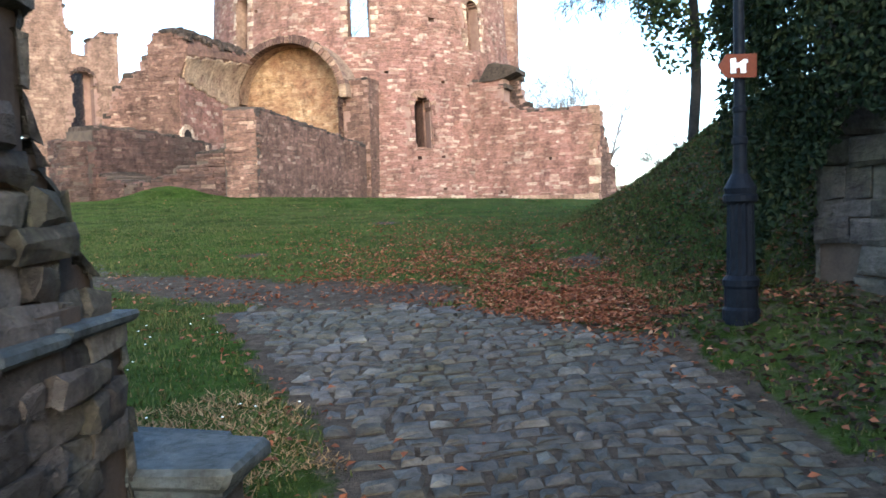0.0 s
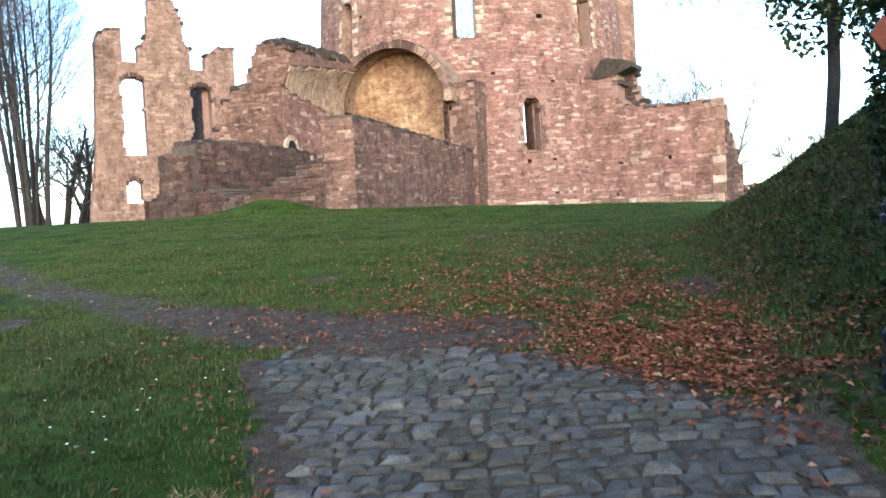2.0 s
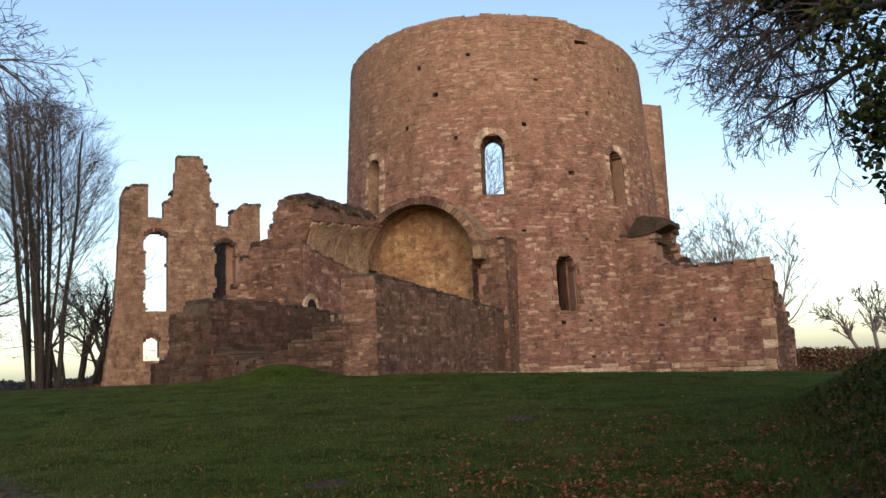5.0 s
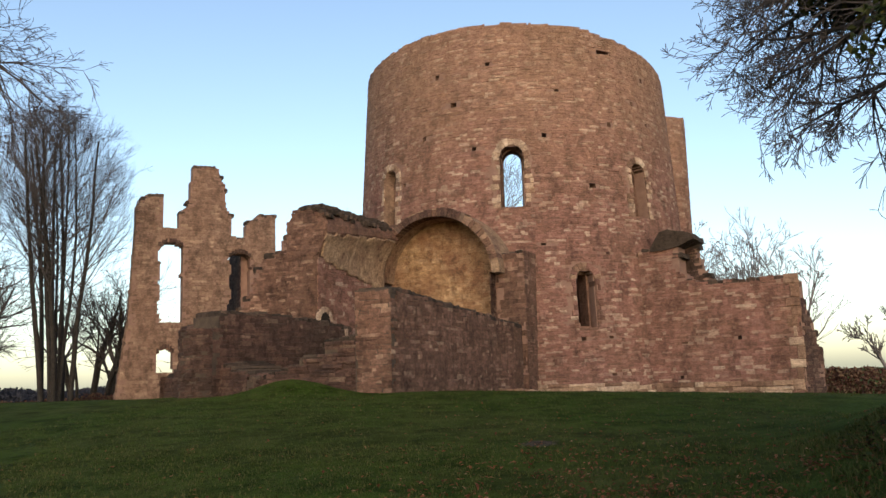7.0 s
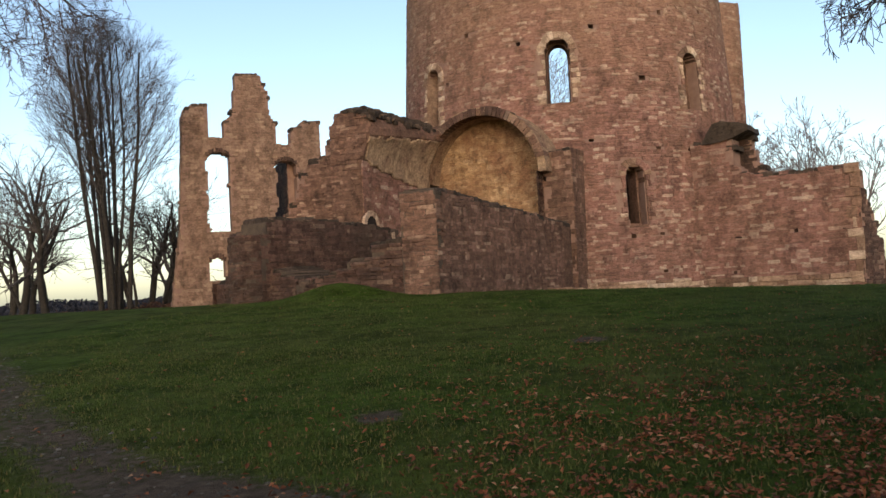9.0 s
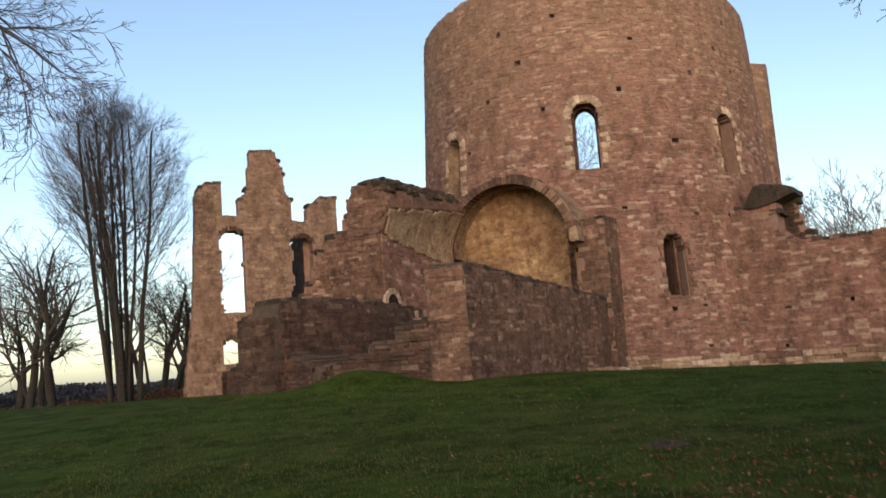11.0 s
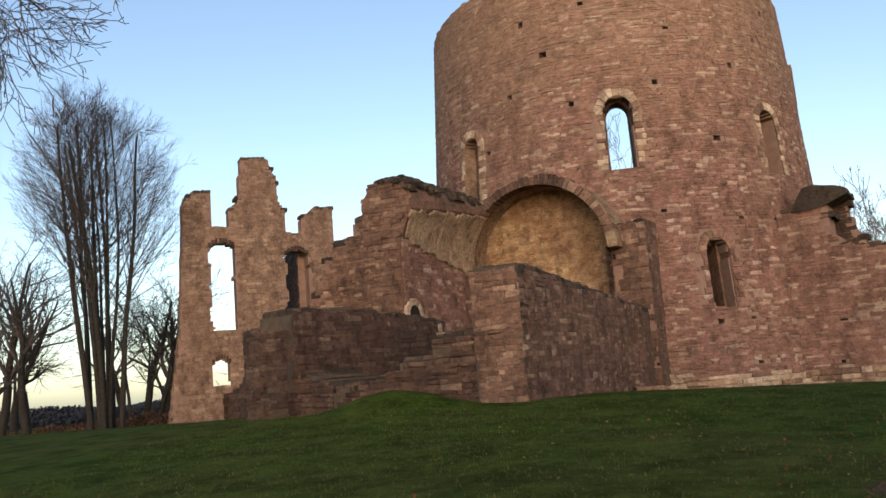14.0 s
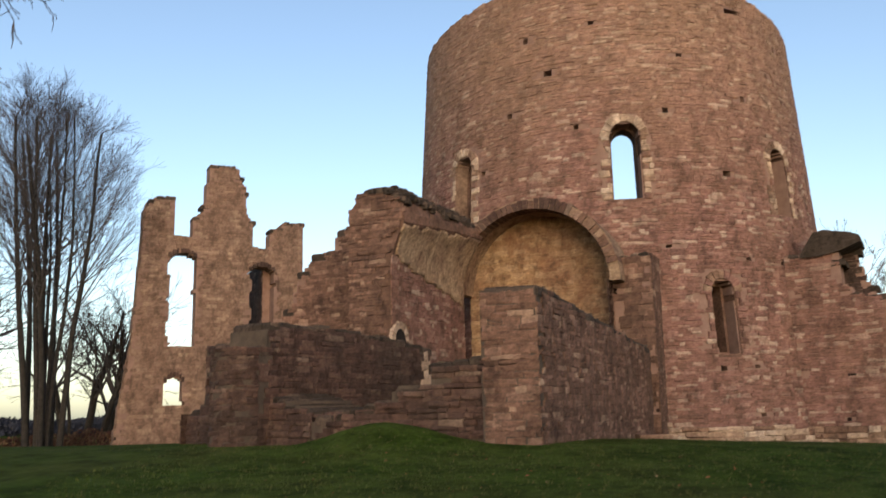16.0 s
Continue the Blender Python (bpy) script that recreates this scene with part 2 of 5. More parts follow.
def rough_at(s, z, k=1.7):
    return noise.noise(Vector((s * k, z * k, 3.1)))


def cells(place, s0, s1, ds, z0, z1, dz, depth, solid):
    """A wall with real thickness: place(s, z, d) is a point d inside the face; solid(s, z) says where there is stone."""
    ns, nz = int(round((s1 - s0) / ds)), int(round((z1 - z0) / dz))
    ds, dz = (s1 - s0) / ns, (z1 - z0) / nz
    full = [[solid(s0 + (i + 0.5) * ds, z0 + (j + 0.5) * dz) for j in range(nz)] for i in range(ns)]
    verts, faces, idx = [], [], {}

    def vert(i, j, k):
        if (i, j, k) not in idx:
            idx[i, j, k] = len(verts)
            verts.append(place(s0 + i * ds, z0 + j * dz, depth * k))
        return idx[i, j, k]

    def has(i, j):
        return 0 <= i < ns and 0 <= j < nz and full[i][j]

    for i in range(ns):
        for j in range(nz):
            if not full[i][j]:
                continue
            faces.append((vert(i, j, 0), vert(i + 1, j, 0), vert(i + 1, j + 1, 0), vert(i, j + 1, 0)))
            faces.append((vert(i, j, 1), vert(i, j + 1, 1), vert(i + 1, j + 1, 1), vert(i + 1, j, 1)))
            for (a, b), (p, q) in (((i - 1, j), ((i, j), (i, j + 1))), ((i + 1, j), ((i + 1, j + 1), (i + 1, j))),
                                   ((i, j - 1), ((i + 1, j), (i, j))), ((i, j + 1), ((i, j + 1), (i + 1, j + 1)))):
                if not has(a, b):
                    faces.append((vert(*p, 0), vert(*q, 0), vert(*q, 1), vert(*p, 1)))
    return verts, faces


def courses(place, s0, s1, z0, z1, solid, rng, h=(0.06, 0.135), w=(0.1, 0.5), proud=(0.002, 0.022), gap=0.004, jit=0.024, soft=0.2):
    """Coursed stones on a face: a list of (verts, faces), one a stone, each a chamfered block with its back in the wall."""
    out, z = [], z0
    while z < z1 - 0.03:
        hh = rng.uniform(*h)
        s = s0 - rng.uniform(0, w[0])
        while s < s1:
            ww = rng.uniform(*w) if rng.random() < 0.85 else rng.uniform(w[0], w[0] * 1.4)
            a, b, c, d = max(s, s0) + gap / 2, min(s + ww, s1) - gap / 2, z + gap / 2, min(z + hh, z1 + 0.04) - gap / 2
            s += ww
            if b - a < 0.06 or not (solid((a + b) / 2, (c + d) / 2) and solid(a + 0.02, (c + d) / 2) and solid(b - 0.02, (c + d) / 2)):
                continue
            p = rng.uniform(*proud)
            lift = 0.035 * rough_at((a + b) / 2, z0 + 0.3 * c, 0.8)
            if lift and soft < 0.25:
                c, d = c + lift, d + lift
            j = lambda k=jit: rng.uniform(-k, k)
            q = min(0.15 * soft, (b - a) * soft * 0.8, (d - c) * soft)
            back = [place(u, v, 0.03) for u, v in ((a, c), (b, c), (b, d), (a, d))]
            rim = [place(u + j(), v + j(), -p * (0.75 - soft)) for u, v in ((a, c), (b, c), (b, d), (a, d))]
            face = [place(u + j(), v + j(), -p - j(0.006)) for u, v in ((a + q, c + q), (b - q, c + q), (b - q, d - q), (a + q, d - q))]
            f = [(8, 9, 10, 11)]
            for k in range(4):
                n = (k + 1) % 4
                f += [(k, n, 4 + n, 4 + k), (4 + k, 4 + n, 8 + n, 8 + k)]
            out.append((back + rim + face, f))
        z += hh
    return out


def joined(stones):
    verts, faces = [], []
    for v, f in stones:
        n = len(verts)
        verts += v
        faces += [tuple(n + i for i in q) for q in f]
    return verts, faces


def face_stones(stones, material, parent, singles=0, near=None, name="stone"):
    """The stones nearest to a place of the plan become parts of their own; the rest is joined."""
    if singles and near is not None:
        near = Vector(near)
        stones = sorted(stones, key=lambda s: (Vector(s[0][8]) - near).length)
    for s in stones[:singles]:
        part(name, s, material, parent)
    if stones[singles:]:
        part(name + "work", joined(stones[singles:]), material, parent, kind="stuff")


def block(bm, lo, hi, rng, jit=0.02, turn=0.0, bev=0.02):
    """A rough bevelled block between two corners, turned about z."""
    r = bmesh.ops.create_cube(bm, size=1.0)
    c, d = (Vector(lo) + Vector(hi)) / 2, Vector(hi) - Vector(lo)
    m = Matrix.Rotation(radians(turn), 3, "Z")
    for v in r["verts"]:
        v.co = c + m @ Vector([v.co[k] * d[k] + rng.uniform(-jit, jit) for k in range(3)])
    if bev:
        es = list({e for v in r["verts"] for e in v.link_edges})
        bmesh.ops.bevel(bm, geom=es, offset=bev, segments=1, affect="EDGES")


def tube(pts, radii, sides, verts, faces):
    n0 = len(verts)
    for k, (p, r) in enumerate(zip(pts, radii)):
        d = (pts[min(k + 1, len(pts) - 1)] - pts[max(k - 1, 0)]).normalized()
        a = d.orthogonal().normalized()
        b = d.cross(a)
        for i in range(sides):
            t = 2 * math.pi * i / sides
            verts.append(p + (a * math.cos(t) + b * math.sin(t)) * r)
    for k in range(len(pts) - 1):
        for i in range(sides):
            j = (i + 1) % sides
            faces.append((n0 + k * sides + i, n0 + k * sides + j, n0 + (k + 1) * sides + j, n0 + (k + 1) * sides + i))


def limb(p, d, length, r, level, rng, out, tips, opt):
    """A wandering, tapering limb with side shoots; out[level] collects tubes."""
    steps = max(3, int(length / opt["step"][min(level, len(opt["step"]) - 1)]))
    pts, radii, p = [p.copy()], [r], p.copy()
    kids = []
    for k in range(steps):
        wob = opt["wobble"][min(level, len(opt["wobble"]) - 1)]
        d = (d + Vector((rng.gauss(0, wob), rng.gauss(0, wob), rng.gauss(0, wob))) + Vector((0, 0, opt["rise"][min(level, len(opt["rise"]) - 1)]))).normalized()
        p = p + d * (length / steps)
        if "dome" in opt and k > 1:
            c, across, over, under = opt["dome"]
            q = p - c
            if math.hypot(q.x, q.y) ** 2 / across ** 2 + (q.z / (over if q.z > 0 else under)) ** 2 > rng.uniform(0.95, 1.03):
                break
        pts.append(p.copy())
        t = (k + 1) / steps
        radii.append(max(opt["thin"], r * (1 - t * 0.8)))
        if t > opt["bare"][min(level, len(opt["bare"]) - 1)]:
            kids.append((p.copy(), d.copy(), t, radii[-1]))
    if len(pts) < 3:
        return
    vf = out[min(level, len(out) - 1)]
    tube(pts, radii, 7 if level == 0 else (5 if level == 1 else 3), *vf)
    tips.append(pts[-1])
    if level + 1 < opt["levels"] and kids:
        for _ in range(opt["kids"][level]):
            q, dd, t, rr = kids[rng.randrange(len(kids))]
            side = dd.orthogonal().normalized()
            side.rotate(Matrix.Rotation(rng.uniform(0, 6.283), 3, dd))
            ang = radians(rng.uniform(*opt["angle"][level]))
            nd = dd * math.cos(ang) + side * math.sin(ang)
            limb(q, nd, length * rng.uniform(*opt["ratio"][level]) * (1.15 - 0.5 * t), rr * (opt["slim"] if level == 0 and "slim" in opt else 0.62), level + 1, rng, out, tips, opt)


def leaf_quads(points, rng, size, verts, faces, flat=0.0, droop=0.0):
    for p in points:
        a = Vector((rng.gauss(0, 1), rng.gauss(0, 1), rng.gauss(0, 1 - flat) - droop)).normalized()
        b = a.orthogonal().normalized()
        b.rotate(Matrix.Rotation(rng.uniform(0, 6.283) if not flat else rng.uniform(-0.5, 0.5), 3, a))
        if flat:
            b = Vector((-a.y, a.x, rng.gauss(0, 0.3))).normalized()
        s = size * rng.uniform(0.6, 1.3)
        n = len(verts)
        up = a.cross(b) * s * 0.18
        verts += [p - a * s * 0.5, p + b * s * 0.34 + up, p + a * s * 0.55, p - b * s * 0.34 + up]
        faces += [(n, n + 1, n + 2), (n, n + 2, n + 3)]


# ---- ground ----
def ground_z(x, y):
    z = between(y, [(-80, -2.5), (-3, -0.06), (0, 0.03), (4, 0.24), (6, 0.37), (8, 0.5), (11, 0.67), (15, 0.91), (20, 1.3), (25, 1.68), (29, 1.66), (36, 1.36), (44, 1.2), (70, 0.4), (120, -6), (230, -14), (420, 3.5), (520, 10), (700, 12)])
    far = math.hypot(x, y - 20)
    z -= 0.03 * max(0, -x - 20) * smooth_step(20, 40, -x) * (1 - smooth_step(60, 200, far))
    if far > 60:
        ridge = between(far, [(60, 0), (160, -9), (300, -9), (430, -4 + 3 * noise.noise(Vector((x * 0.006, y * 0.006, 0)))), (700, -2)])
        k = smooth_step(60, 120, far)
        z = z * (1 - k) + ridge * k
    z -= 0.034 * min(max(0.0, x + 5), 25) * smooth_step(14, 24, y) * (1 - smooth_step(45, 70, y))
    toe = 1.72 + 0.035 * (y - 5) - 0.4 * smooth_step(8, 12, y)
    fade = (0.35 + 0.65 * smooth_step(5.8, 9, y)) * (1 - smooth_step(12.5, 21, y))
    z += fade * 2.45 * smooth_step(0, 1, (x - toe) / 4.2) ** 0.9 * (1 - 0.9 * smooth_step(12, 30, x))
    z += 0.23 * math.exp(-((x - 2.2) ** 2 + (y - 6.2) ** 2) / 0.4)
    z += 0.42 * math.exp(-((x + 8.2) ** 2 / 1.5 + (y - 25.4) ** 2 / 1.6))
    if far < 60:
        z += 0.025 * noise.noise(Vector((x * 0.8, y * 0.8, 0))) + 0.012 * noise.noise(Vector((x * 3, y * 3, 5)))
    return z


PATH_LEFT = [(0, 0.1), (2.6, -0.02), (3.6, -0.26), (4.64, -0.55), (5.3, -0.88), (6.0, -1.2), (6.7, -1.55), (7.5, -2.0)]
PATH_RIGHT = [(0, 2.0), (3.9, 1.76), (5.0, 1.68), (6.0, 1.48), (6.6, 1.02), (7.2, 0.66), (7.7, 0.1), (8.1, -0.8)]


def on_cobbles(x, y, grow=0.0):
    return -3 < y < 8.0 + grow and between(y, PATH_LEFT) - grow < x < between(y, PATH_RIGHT) + grow and y < 8.0 + grow - 0.25 * abs(x + 0.4)


TRACK = [(-0.8, 8.2), (-2.2, 9.0), (-4.2, 10.2), (-6.5, 12.0), (-9.5, 15.0), (-14, 19.0), (-20, 24.0)]


def track_gap(x, y):
    best = 99.0
    for (a, b), (c, d) in zip(TRACK, TRACK[1:]):
        t = max(0, min(1, ((x - a) * (c - a) + (y - b) * (d - b)) / ((c - a) ** 2 + (d - b) ** 2)))
        best = min(best, math.hypot(x - a - t * (c - a), y - b - t * (d - b)))
    return best


def worn(x, y):
    w = 0.0
    if on_cobbles(x, y, 0.12):
        w = 1.0
    if y < 30:
        w = max(w, 0.92 - 0.33 * smooth_step(1.8, 5, -x) - 0.5 * max(0, track_gap(x, y) - 0.25) / 0.6 + 0.12 * rough_at(x, y, 0.9))
        w = max(w, 0.55 * smooth_step(0.2, 1.4, x - 1.75 - 0.035 * (y - 5)) * (1 - smooth_step(13, 17, y)))
        if y < 8.5:
            w = max(w, smooth_step(-0.1, 0.25, x - between(y, PATH_RIGHT)) * smooth_step(9, 7, y) * 0.45 if x < 6 else 0)
        w = max(w, 0.62 - 1.2 * abs(x - between(y, PATH_LEFT) + 0.15)) if y < 6 else w
        for mx, my, mr in ((-2.75, 12.2, 0.28), (-5.5, 9.7, 0.3), (-1.2, 17, 0.3), (1.8, 10.6, 0.55), (-0.4, 8.5, 0.8), (-1.4, 9.0, 0.7)):
            w = max(w, 1.0 - 0.6 * math.hypot(x - mx, (y - my) * 0.8) / mr)
    return max(0.0, w)


def build_ground():
    def axis(fine0, fine1, step, ends):
        a = list(np.arange(fine0, fine1, step))
        lo, hi, s = fine0, fine1, step
        pre, post = [], []
        while lo > ends[0]:
            s *= 1.22
            lo -= s
            pre.insert(0, lo)
        s = step
        while hi < ends[1]:
            post.append(hi)
            s *= 1.22
            hi += s
        return pre + a + post + [hi]

    xs, ys = axis(-9, 5, 0.16, (-900, 900)), axis(-1, 27, 0.16, (-300, 1100))
    verts = [(x, y, ground_z(x, y)) for y in ys for x in xs]
    n = len(xs)
    faces = [(j * n + i, j * n + i + 1, (j + 1) * n + i + 1, (j + 1) * n + i) for j in range(len(ys) - 1) for i in range(n - 1)]
    ob = part("ground", (verts, faces), M_GROUND, None, "sloping lawn with worn earth track and leaf litter", "structure", True)
    tagged(ob, category="ground")
    at = ob.data.attributes.new("worn", "FLOAT", "POINT")
    at.data.foreach_set("value", [worn(x, y) if -25 < x < 8 and -3 < y < 30 else 0.0 for x, y, _ in verts])


build_ground()


# ---- the round tower ----
CX, CY = -4.04, 43.97


def tower_r(z):
    return 7.36 - 0.059 * (z - 8)


def tower_at(az, z, d=0.0):
    r, a = tower_r(z) - d, radians(az)
    return Vector((CX + r * math.cos(a), CY + r * math.sin(a), z))


# the west arm's own axes: u runs into the tower, v to its right-hand side
U, V, O = Vector((0.221, 0.975, 0)).normalized(), Vector((0.975, -0.221, 0)).normalized(), Vector((-5.5, 25.2, 0))
VC, HALF, SPRING, RING = -3.15, 2.3, 5.75, 0.3


def arm(u, v, z):
    return O + U * u + V * v + Vector((0, 0, z))


def arm_uv(p):
    q = Vector(p) - O
    return q.dot(U), q.dot(V)


WINDOWS = [(-85.4, 8.45, 10.95, 0.47), (-131.2, 8.35, 10.75, 0.42), (-41.2, 8.1, 10.4, 0.42), (-65.2, 3.7, 5.95, 0.37)]


def in_arch(s, z, half, z0, z1, grow=0.0):
    """Whether a place is inside a round-headed opening, s metres off its middle."""
    top = z1 - half
    if z < z0 - grow or abs(s) > half + grow:
        return False
    return z <= top or math.hypot(s, z - top) < half + grow


def rim_z(az):
    return between(az, [(-200, 15.6), (-150, 15.95), (-113, 16.15), (-84, 16.1), (-60, 15.95), (-52, 15.75), (-40, 15.55), (-23, 15.3), (16, 14.6)]) + 0.06 * rough_at(az * 0.12, 0) + 0.03 * rough_at(az * 0.5, 9)


def tower_solid(az, z, grow=0.0, slit=None):
    if z > rim_z(az):
        return False
    if not slit and any(abs(radians(az - a)) * 7.3 < 0.1 and abs(z - h) < 0.09 for a, h in PUTLOGS):
        return False
    for k, (a, z0, z1, half) in enumerate(WINDOWS):
        s = radians(az - a) * tower_r(z)
        if slit and k == 3:
            if in_arch(s - 0.07, z, 0.25, z0 + 0.1, z1 - 0.1, grow):
                return False
        elif in_arch(s, z, half, z0, z1, grow + (0.15 if slit else 0.0)):
            return False
    if -140 < az < -85:
        p = tower_at(az, z)
        v = arm_uv(p)[1] - VC
        if z < SPRING and abs(v) < HALF + grow or z >= SPRING and math.hypot(v, z - SPRING) < HALF + grow:
            return False
    return True


PUTLOGS = [(-66.8, 3.32), (-58, 3.35), (-97, 10.9), (-115, 11.7), (-77, 6.95), (-57, 6.6), (-45, 6.55), (-60, 9.3), (-104, 12.9), (-70, 13.2), (-52, 11.9), (-92, 14.4), (-40, 13.0), (-58, 1.95), (-33, 12.2), (-63, 5.4), (-124, 9.9), (-51.5, 15.0), (-53, 15.02), (-50, 14.98), (-33, 14.2), (-86, 6.3), (-75, 11.3), (-110, 14.2)]


def build_tower():
    rng = random.Random(11)
    t = thing("round_tower", (CX, CY, 1.3), "roofless round tower ruin of red sandstone", "tower")
    core = cells(lambda s, z, d: tower_at(s, z, 0.02 + d), -201, 16, 0.72, 0.8, 16.5, 0.1, 0.5, tower_solid)
    part("outer_wall", core, M_MORTAR, t)
    inner = cells(lambda s, z, d: tower_at(s, z, 0.53 + d), -201, 16, 0.7, 0.8, 16.4, 0.1, 0.75, lambda a, z: tower_solid(a, z, 0.0, True))
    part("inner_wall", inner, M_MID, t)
    # rear wall in dark stone, so the interior's shade is in its colour
    back = cells(lambda s, z, d: tower_at(s, z, 0.1 + d), 17, 158, 1.4, 0.6, 8.4, 0.2, 1.1,
                 lambda a, z: z < 7.6 + 0.5 * rough_at(a * 0.1, 0) and not (68.5 < a < 73.5 and 4.9 < z < 7.2))
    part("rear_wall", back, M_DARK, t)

    def visible(az, z):
        for a, h in PUTLOGS:
            if abs(radians(az - a)) * 7.3 < 0.19 and abs(z - h) < 0.1:
                return False
        if any(abs(radians(az - a)) * 7.3 < half + 0.3 and z > z0 + 0.0 and in_arch(radians(az - a) * 7.3, z, half, z0, z1, 0.3) for a, z0, z1, half in WINDOWS):
            return False
        return tower_solid(az, z, 0.0)

    # metres along the wall are turned to degrees for the courses
    k = math.degrees(1 / 7.3)
    st = courses(lambda s, z, d: tower_at(s * k, z, d), -196 / k, 14 / k, 1.0, 16.3, lambda s, z: visible(s * k, z), rng, (0.06, 0.13), (0.1, 0.48))
    face_stones(st, M_RED, t, 300, (-1.5, 36.5, 6.5))
    for a, z0, z1, half in WINDOWS:
        w = part("window", window_frame(a, z0, z1, half), M_MID, t, "deep round-headed window reveal")
        if z0 > 5:
            part("inner_reveal", window_frame(a, z0 + 0.02, z1 - 0.1, half - 0.05, 0.48, 1.05, 0.32), M_MID, w)
        n = 9
        for i in range(n):
            b0, b1 = math.pi * i / n, math.pi * (i + 1) / n
            part("voussoir", arch_stone(a, z1 - half, half, b0, b1, rng), rng.choice((M_PALE, M_PALE, M_TAN)) if z0 > 5 else rng.choice((M_TAN, M_RED)), w)
        for side in (-1, 1):
            z = z0
            while z < z1 - half - 0.04:
                h = min(rng.uniform(0.14, 0.24), z1 - half - z)
                wd = rng.choice((0.18, 0.34)) + rng.uniform(-0.04, 0.05)
                lo, hi = (half, half + wd) if side > 0 else (-half - wd, -half)
                f = lambda s, zz, d, a=a: tower_at(a + s * k, zz, d)
                sts = courses(f, lo, hi, z + 0.005, z + h - 0.012, lambda s, zz: True, rng, (h, h), (wd + 0.2, wd + 0.3), (0.03, 0.05), 0.012)
                if sts:
                    part("quoin", sts[-1], rng.choice((M_PALE, M_PALE, M_PALE, M_TAN, M_RED)) if z0 > 5 else M_RED, w)
                z += h
    # pale footing along the base
    low = lambda q: ground_z(*tower_at(q * k, 1.4).xy)
    foot = courses(lambda q, z, d: tower_at(q * k, z, d - 0.12), -104 / k, -38 / k, 0.9, 2.1, lambda q, z: z < low(q) + 0.46 + 0.12 * rough_at(q, 1, 1.2), rng, (0.13, 0.22), (0.3, 0.95), (0.02, 0.1))
    for q in foot:
        part("footing_stone", q, rng.choice((M_PALE, M_TAN, M_TAN)), t)
    return t


def window_frame(a, z0, z1, half, fore=-0.015, depth=0.55, th=0.07):
    """The reveal: jambs, arched head and sill, from one depth in the wall to another."""
    k = math.degrees(1 / 7.3)
    line = [(half, z0)] + [(half * math.cos(t * math.pi / 16), z1 - half + half * math.sin(t * math.pi / 16)) for t in range(17)] + [(-half, z0)]
    verts, faces = [], []
    for s, z in line:
        for d, g in ((fore, 0.0), (depth, 0.0), (depth, th), (fore, th)):
            sg = s * (1 + g / max(half, 0.1)) if abs(s) > 0.001 else s
            verts.append(tower_at(a + sg * k, z + (g if z > z1 - half else 0), d))
    n = len(line)
    for i in range(n - 1):
        for j in range(4):
            b = (j + 1) % 4
            faces.append((i * 4 + j, i * 4 + b, (i + 1) * 4 + b, (i + 1) * 4 + j))
    m = len(verts)
    for s in (-half, half):
        for d in (fore - 0.005, depth):
            for z in (z0 - 0.09, z0 + 0.012):
                verts.append(tower_at(a + s * k, z, d))
    faces += [(m, m + 1, m + 5, m + 4), (m + 1, m + 3, m + 7, m + 5), (m + 2, m + 6, m + 7, m + 3)]
    return verts, faces


def arch_stone(a, zc, half, b0, b1, rng):
    k, th = math.degrees(1 / 7.3), rng.uniform(0.24, 0.32)
    g = 0.02
    line = [(half + 0.005, b0 + g), (half + 0.005, b1 - g), (half + th, b1 - g * 0.6), (half + th, b0 + g * 0.6)]
    p = rng.uniform(0.03, 0.05)
    verts = []
    for d, sh in ((0.05, 0), (-p * 0.6, 0), (-p, 0.02)):
        for r, b in line:
            r2 = r + (sh if r < half + 0.1 else -sh)
            verts.append(tower_at(a + r2 * math.cos(b) * k, zc + r2 * math.sin(b), d))
    faces = [(8, 9, 10, 11)]
    for q in range(4):
        n = (q + 1) % 4
        faces += [(q, n, 4 + n, 4 + q), (4 + q, 4 + n, 8 + n, 8 + q)]
    return verts, faces


build_tower()


# ---- walls built from a straight face ----
def straight(p, d, n):
    """place() for a wall face from p along d, whose outside is towards n."""
    p, d, n = Vector(p), Vector(d), Vector(n)
    return lambda s, z, k: Vector((p.x + d.x * s - n.x * k, p.y + d.y * s - n.y * k, z))


